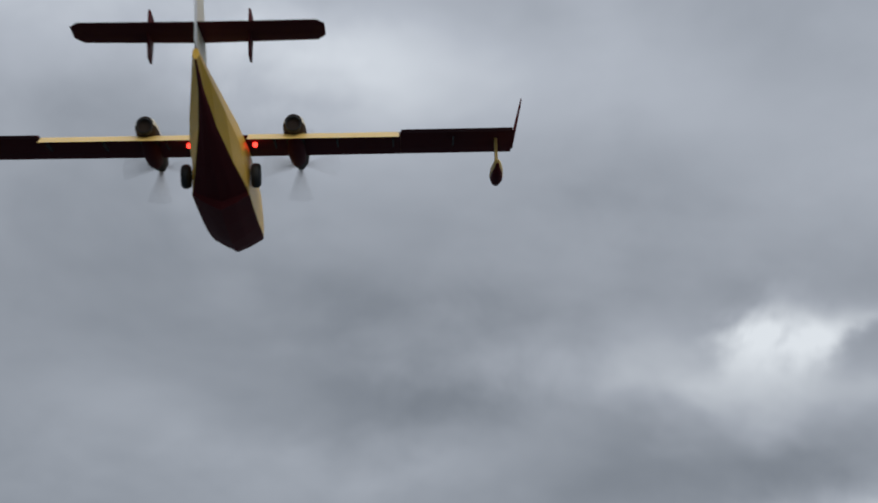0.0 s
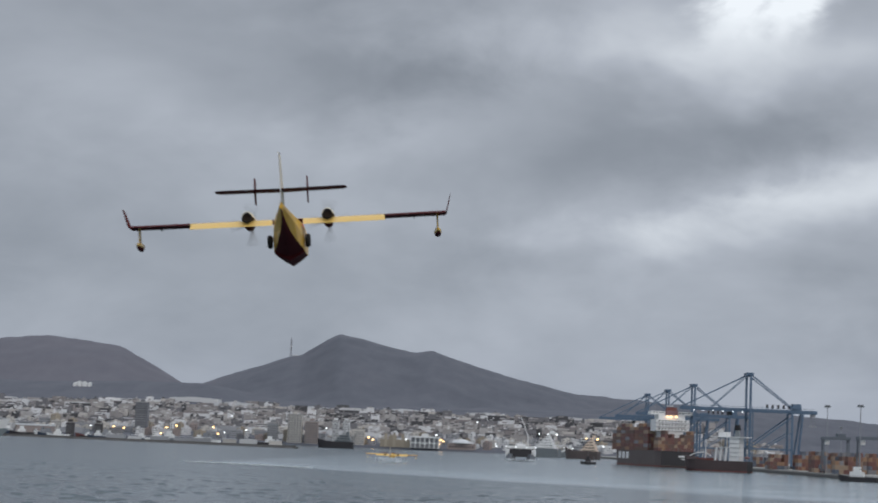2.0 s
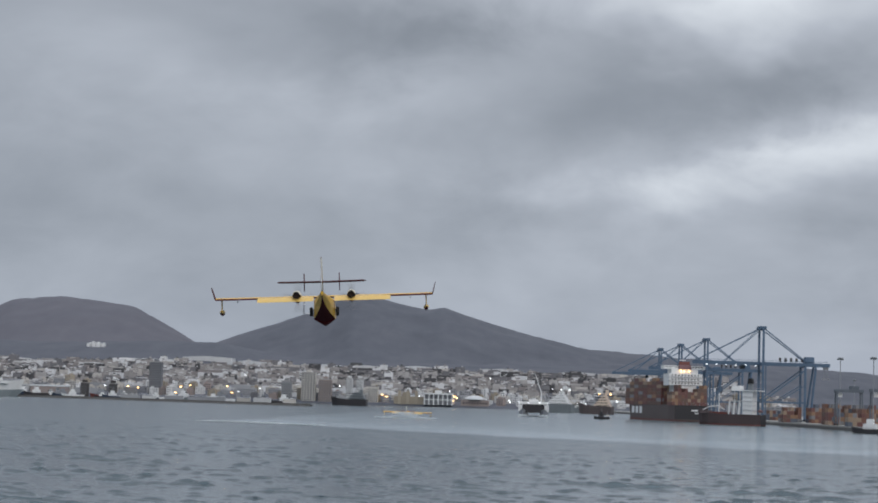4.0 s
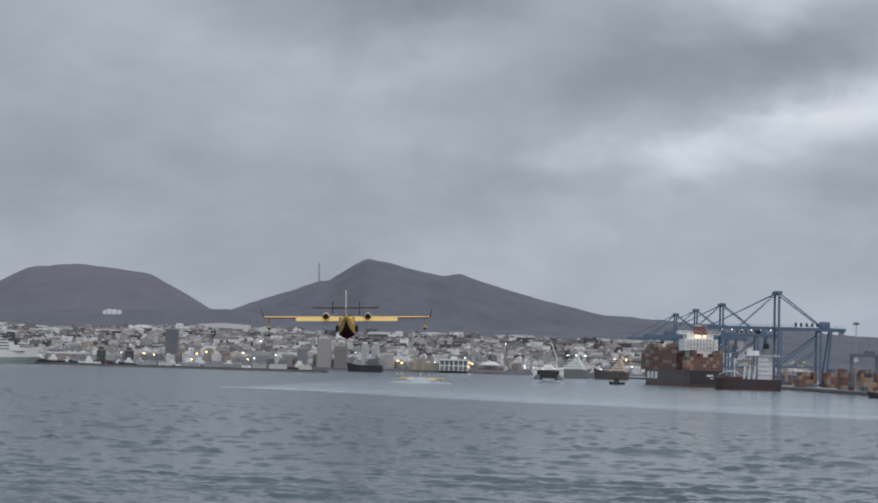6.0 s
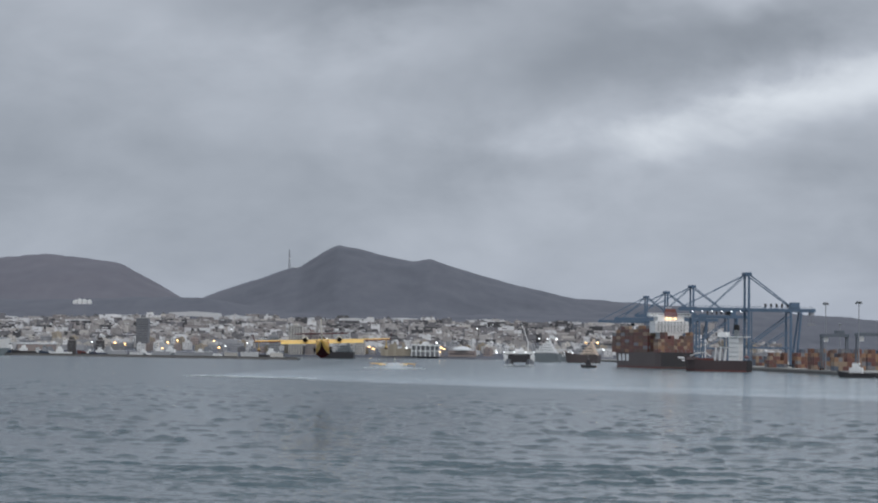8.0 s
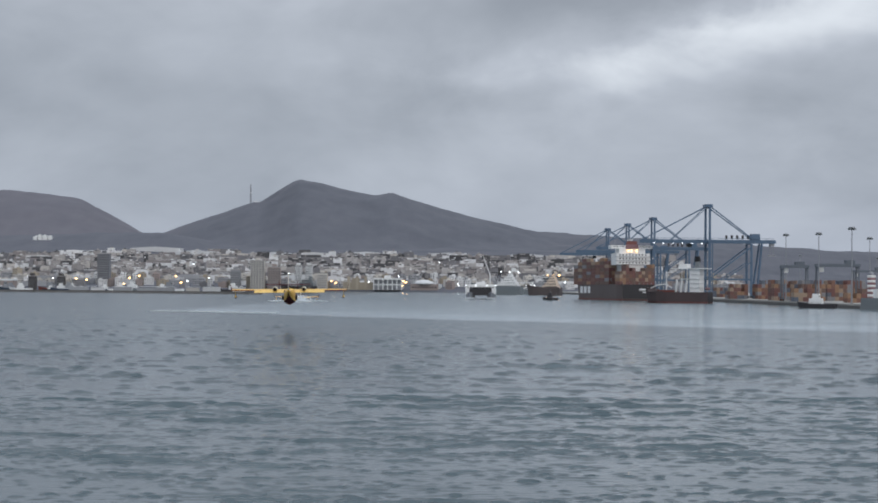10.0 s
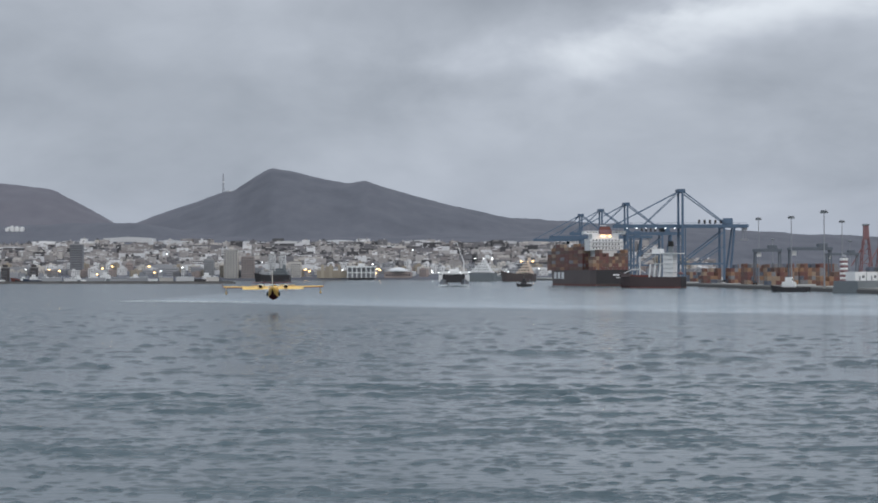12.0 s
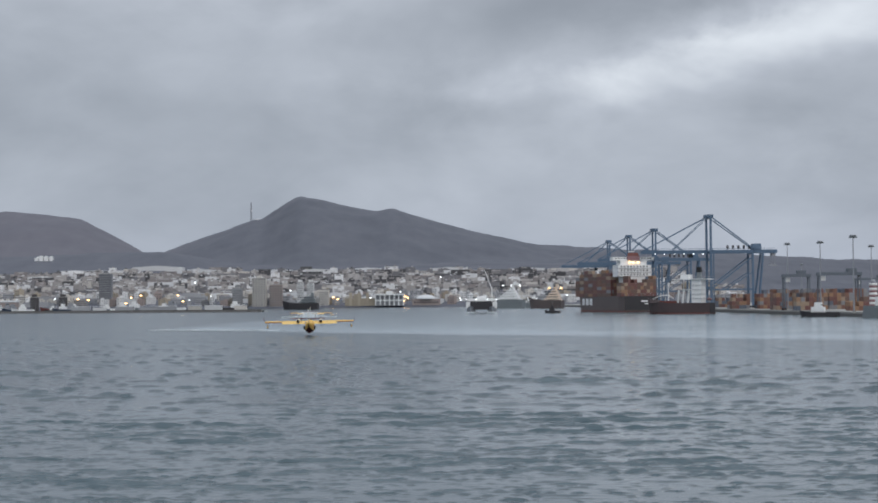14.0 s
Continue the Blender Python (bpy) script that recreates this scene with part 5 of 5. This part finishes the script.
def big_vessel(name, label, m, length, w, h, hull, house, tiers, crane=False, lamp=None):
    s = empty(name, m, label, "ship")
    part("hull", ship_hull(bmesh.new(), length, w, h, sheer=0.4), hull, s)
    z = h * 0.9
    for k in range(tiers):
        b = part("deckhouse", box(bmesh.new(), -w * (0.42 - 0.04 * k), w * (0.42 - 0.04 * k), length * (0.06 + 0.03 * k), length * (0.5 - 0.06 * k), z, z + 3.0), house, s)
        win = bmesh.new()
        for i in range(8):
            y = length * (0.08 + 0.03 * k) + i * length * 0.045
            box(win, w * (0.42 - 0.04 * k), w * (0.42 - 0.04 * k) + 0.06, y, y + 1.2, z + 1.1, z + 2.1)
            box(win, -w * (0.42 - 0.04 * k) - 0.06, -w * (0.42 - 0.04 * k), y, y + 1.2, z + 1.1, z + 2.1)
        tagged(part("window_row", win, M["glass"], b), kind="stuff")
        z += 3.0
    part("mast", beam(bmesh.new(), (0, length * 0.3, z), (0, length * 0.3, z + 9), 0.6, sides=6, end=0.5), M["steel"], s)
    part("funnel", box(bmesh.new(), -1.6, 1.6, length * 0.12, length * 0.2, z, z + 4, taper=0.3), house, s)
    if crane:
        part("crane_post", beam(bmesh.new(), (0, length * 0.62, h), (0, length * 0.62, h + 14), 1.4, sides=8), house, s)
        part("crane_jib", beam(bmesh.new(), (0, length * 0.62, h + 13), (w * 0.4, length * 0.8, h + 36), 1.0, sides=6, end=0.5), house, s)
    for i in range(3 if lamp else 0):
        part("deck_lamp", lathe(bmesh.new(), ((z - 1.4, 0.6), (z - 0.6, 1.0), (z + 0.2, 0.6)), "Z", (w * 0.46, length * (0.1 + 0.17 * i), 0), 8), M[lamp], s)
    return s


big_vessel("trawler", "black-hulled trawler with tall gantry moored at the harbour", pose(-185, 2300, 0, 0, 0, 82), 46, 11, 8, M["hull"], M["hull_grey"], 3)
big_vessel("offshore_ship", "white offshore ship with a raised crane jib", pose(66, 2150, 0, 0, 0, 72), 62, 17, 10, M["hull_grey"], M["white"], 6, True, "cool")
big_vessel("floodlit_ship", "floodlit ship with pale deckhouse and dark hull", pose(108, 2080, 0, 0, 0, 70), 40, 14, 9, M["hull_brown"], M["lit_house"], 5, False, "warm")
big_vessel("patrol_ship", "grey ship moored at the inner quay", pose(88, 2280, 0, 0, 0, 80), 30, 10, 6, M["hull_grey"], M["white"], 2, False, "cool")


def ferry():
    """A tall white passenger ferry lying across, bow towards the town."""
    s = empty("ferry", pose(-680, 1960, 0, 0, 0, -72), "tall white passenger ferry", "ship")
    part("hull", ship_hull(bmesh.new(), 150, 26, 15, sheer=0.25), M["white"], s)
    for k in range(6):
        d = part("deck", box(bmesh.new(), -12 + 0.4 * k, 12 - 0.4 * k, 6 + 3 * k, 132 - 6 * k, 14 + 3.2 * k, 17.1 + 3.2 * k), M["white"], s)
        w = bmesh.new()
        for i in range(30):
            box(w, 12 - 0.4 * k, 12.06 - 0.4 * k, 14 + 2.6 * i, 28 + 3 * i, 15.2 + 3.2 * k, 16.4 + 3.2 * k)
        tagged(part("window_row", w, M["pane"], d), kind="stuff")
    part("lower_hull", ship_hull(bmesh.new(), 149.4, 26.12, 6.5, sheer=0.25), M["ferry_grey"], s, "blue-grey painted lower hull")
    part("funnel", box(bmesh.new(), -4, 4, 40, 56, 33, 43, taper=1.0), M["hull_blue"], s)
    part("mast", beam(bmesh.new(), (0, 95, 33), (0, 95, 43), 0.8, sides=6), M["steel"], s)


ferry()

# a foam line left on the calm water
def foam_streak(x0, x1, y0, y1, width, n, seed):
    r = random.Random(seed)
    bm = bmesh.new()
    for k in range(n):
        u = r.random()
        x, y = x0 + (x1 - x0) * u, y0 + (y1 - y0) * u + r.gauss(0, width)
        a, b = r.uniform(0.8, 5.5), r.uniform(0.12, 0.4)
        ring = [bm.verts.new((x + a * math.cos(i * 1.047) * r.uniform(0.6, 1.1), y + b * math.sin(i * 1.047), 0.3)) for i in range(6)]
        top = [bm.verts.new(v.co + Vector((0, 0, 0.05))) for v in ring]
        bm.faces.new(top)
        for i in range(6):
            bm.faces.new((ring[i], ring[(i + 1) % 6], top[(i + 1) % 6], top[i]))
    return tagged(new("foam_streak", mesh_of("foam_streak", bm, M["foam"])), "thin line of white foam on the water", "foam", kind="stuff")


pink_hall = empty("harbour_store", pose(-601, 2360, 1.5), "long low pink harbour store with a white roof", "building")
part("wall", box(bmesh.new(), -23, 23, 0, 18, -4, 11), WALLS[3], pink_hall)
part("roof", box(bmesh.new(), -23.6, 23.6, -0.8, 18.8, 11, 13.2, taper=0.5), M["shed_roof"], pink_hall)
for x in (-15, 2, 16):
    part("window", box(bmesh.new(), x - 1.6, x + 1.6, -0.06, 0.1, 4, 6.4), M["glass"], pink_hall)
foam_streak(-118, -72, 706, 676, 3.0, 160, 1)

# ---- what moves ----
def flight(t):
    """Where the landing flying boat is: it sinks towards the water and slows."""
    return 84.5 + 40.0 * t - 0.29 * t * t


# seconds, x, z, nose up, right wing down, turn to the left
FLIGHT = (
    (0.0, -15.7, 39.88, -0.6, -4.6, 2.75), (0.5, -16.66, 36.9, -0.4, -3.2, 3.0), (1.5, -18.6, 31.8, 0.2, -4.4, 3.2), (2.3, -20.55, 28.75, 0.35, -5.7, 3.6), (3.0, -22.4, 26.4, 0.5, -4.7, 4.0),
    (4.2, -25.9, 22.9, 0.4, -3.4, 4.5), (5.5, -29.9, 19.6, 0.3, -2.4, 4.8), (6.5, -33.2, 16.7, 0.3, -1.4, 4.8), (8.0, -37.7, 12.4, 0.5, -1.8, 4.4),
    (9.2, -41.2, 10.2, 0.6, -1.0, 4.0), (10.5, -44.3, 8.3, 0.6, -0.6, 3.6), (11.5, -46.0, 7.0, 0.6, -0.4, 3.5), (12.5, -47.6, 5.9, 0.8, -0.4, 3.4),
    (13.5, -49.3, 4.3, 1.5, -0.8, 3.2), (14.0, -50.1, 3.9, 2.0, -0.6, 3.0))
SECOND = (
    (0.0, -57.0, 960, 4.6, 2, 0, -2), (1.5, -60.0, 1005, 3.6, 3, 0, -2), (3.0, -61.0, 1045, 2.9, 3, 0.5, -1), (5.5, -64.5, 1095, 2.3, 4, 0, 0),
    (7.0, -66.0, 1120, 2.2, 4, 0, 2), (8.2, -68.5, 1140, 2.2, 3, 0, 12), (9.2, -86.0, 1160, 2.2, 2, 0, 22), (10.3, -110.0, 1185, 2.2, 2, 0, 14), (12.0, -108.0, 1210, 2.2, 2, 0, 0), (14.0, -104.0, 1235, 2.2, 2, 0, 0))


def motions():
    rows = []
    for t, x, z, rx, ry, rz in FLIGHT:
        rows.append((t, pose(x, flight(t), z, rx, ry, rz)))
    walk(flying_boat, rows)
    walk(water, [(0.0, pose(0, 0, 0)), (14.0, pose(-4.0, -9.0, 0))])
    walk(second_boat, [(t, pose(x, y, z, rx, ry, rz)) for t, x, y, z, rx, ry, rz in SECOND])
    walk(spray, [(t, pose(x, y - 7, -1.2 * max(0.0, z - 2.3), 0, 0, rz)) for t, x, y, z, rx, ry, rz in SECOND])
    walk(catamaran, [(0.0, pose(16.0, 1540, 0, 0, 0, 178)), (14.0, pose(12.0, 1490, 0, 0, 0, 178))])
    for ob in (*flying_boat.children, *second_boat.children):
        if ob.name.startswith("propeller"):
            place = ob.location.copy()
            step = 84
            walk(ob, [(k / FPS, Matrix.Translation(place) @ pose(0, 0, 0, 0, step * k, 0)) for k in range(0, 14 * FPS + 1)])



motions()
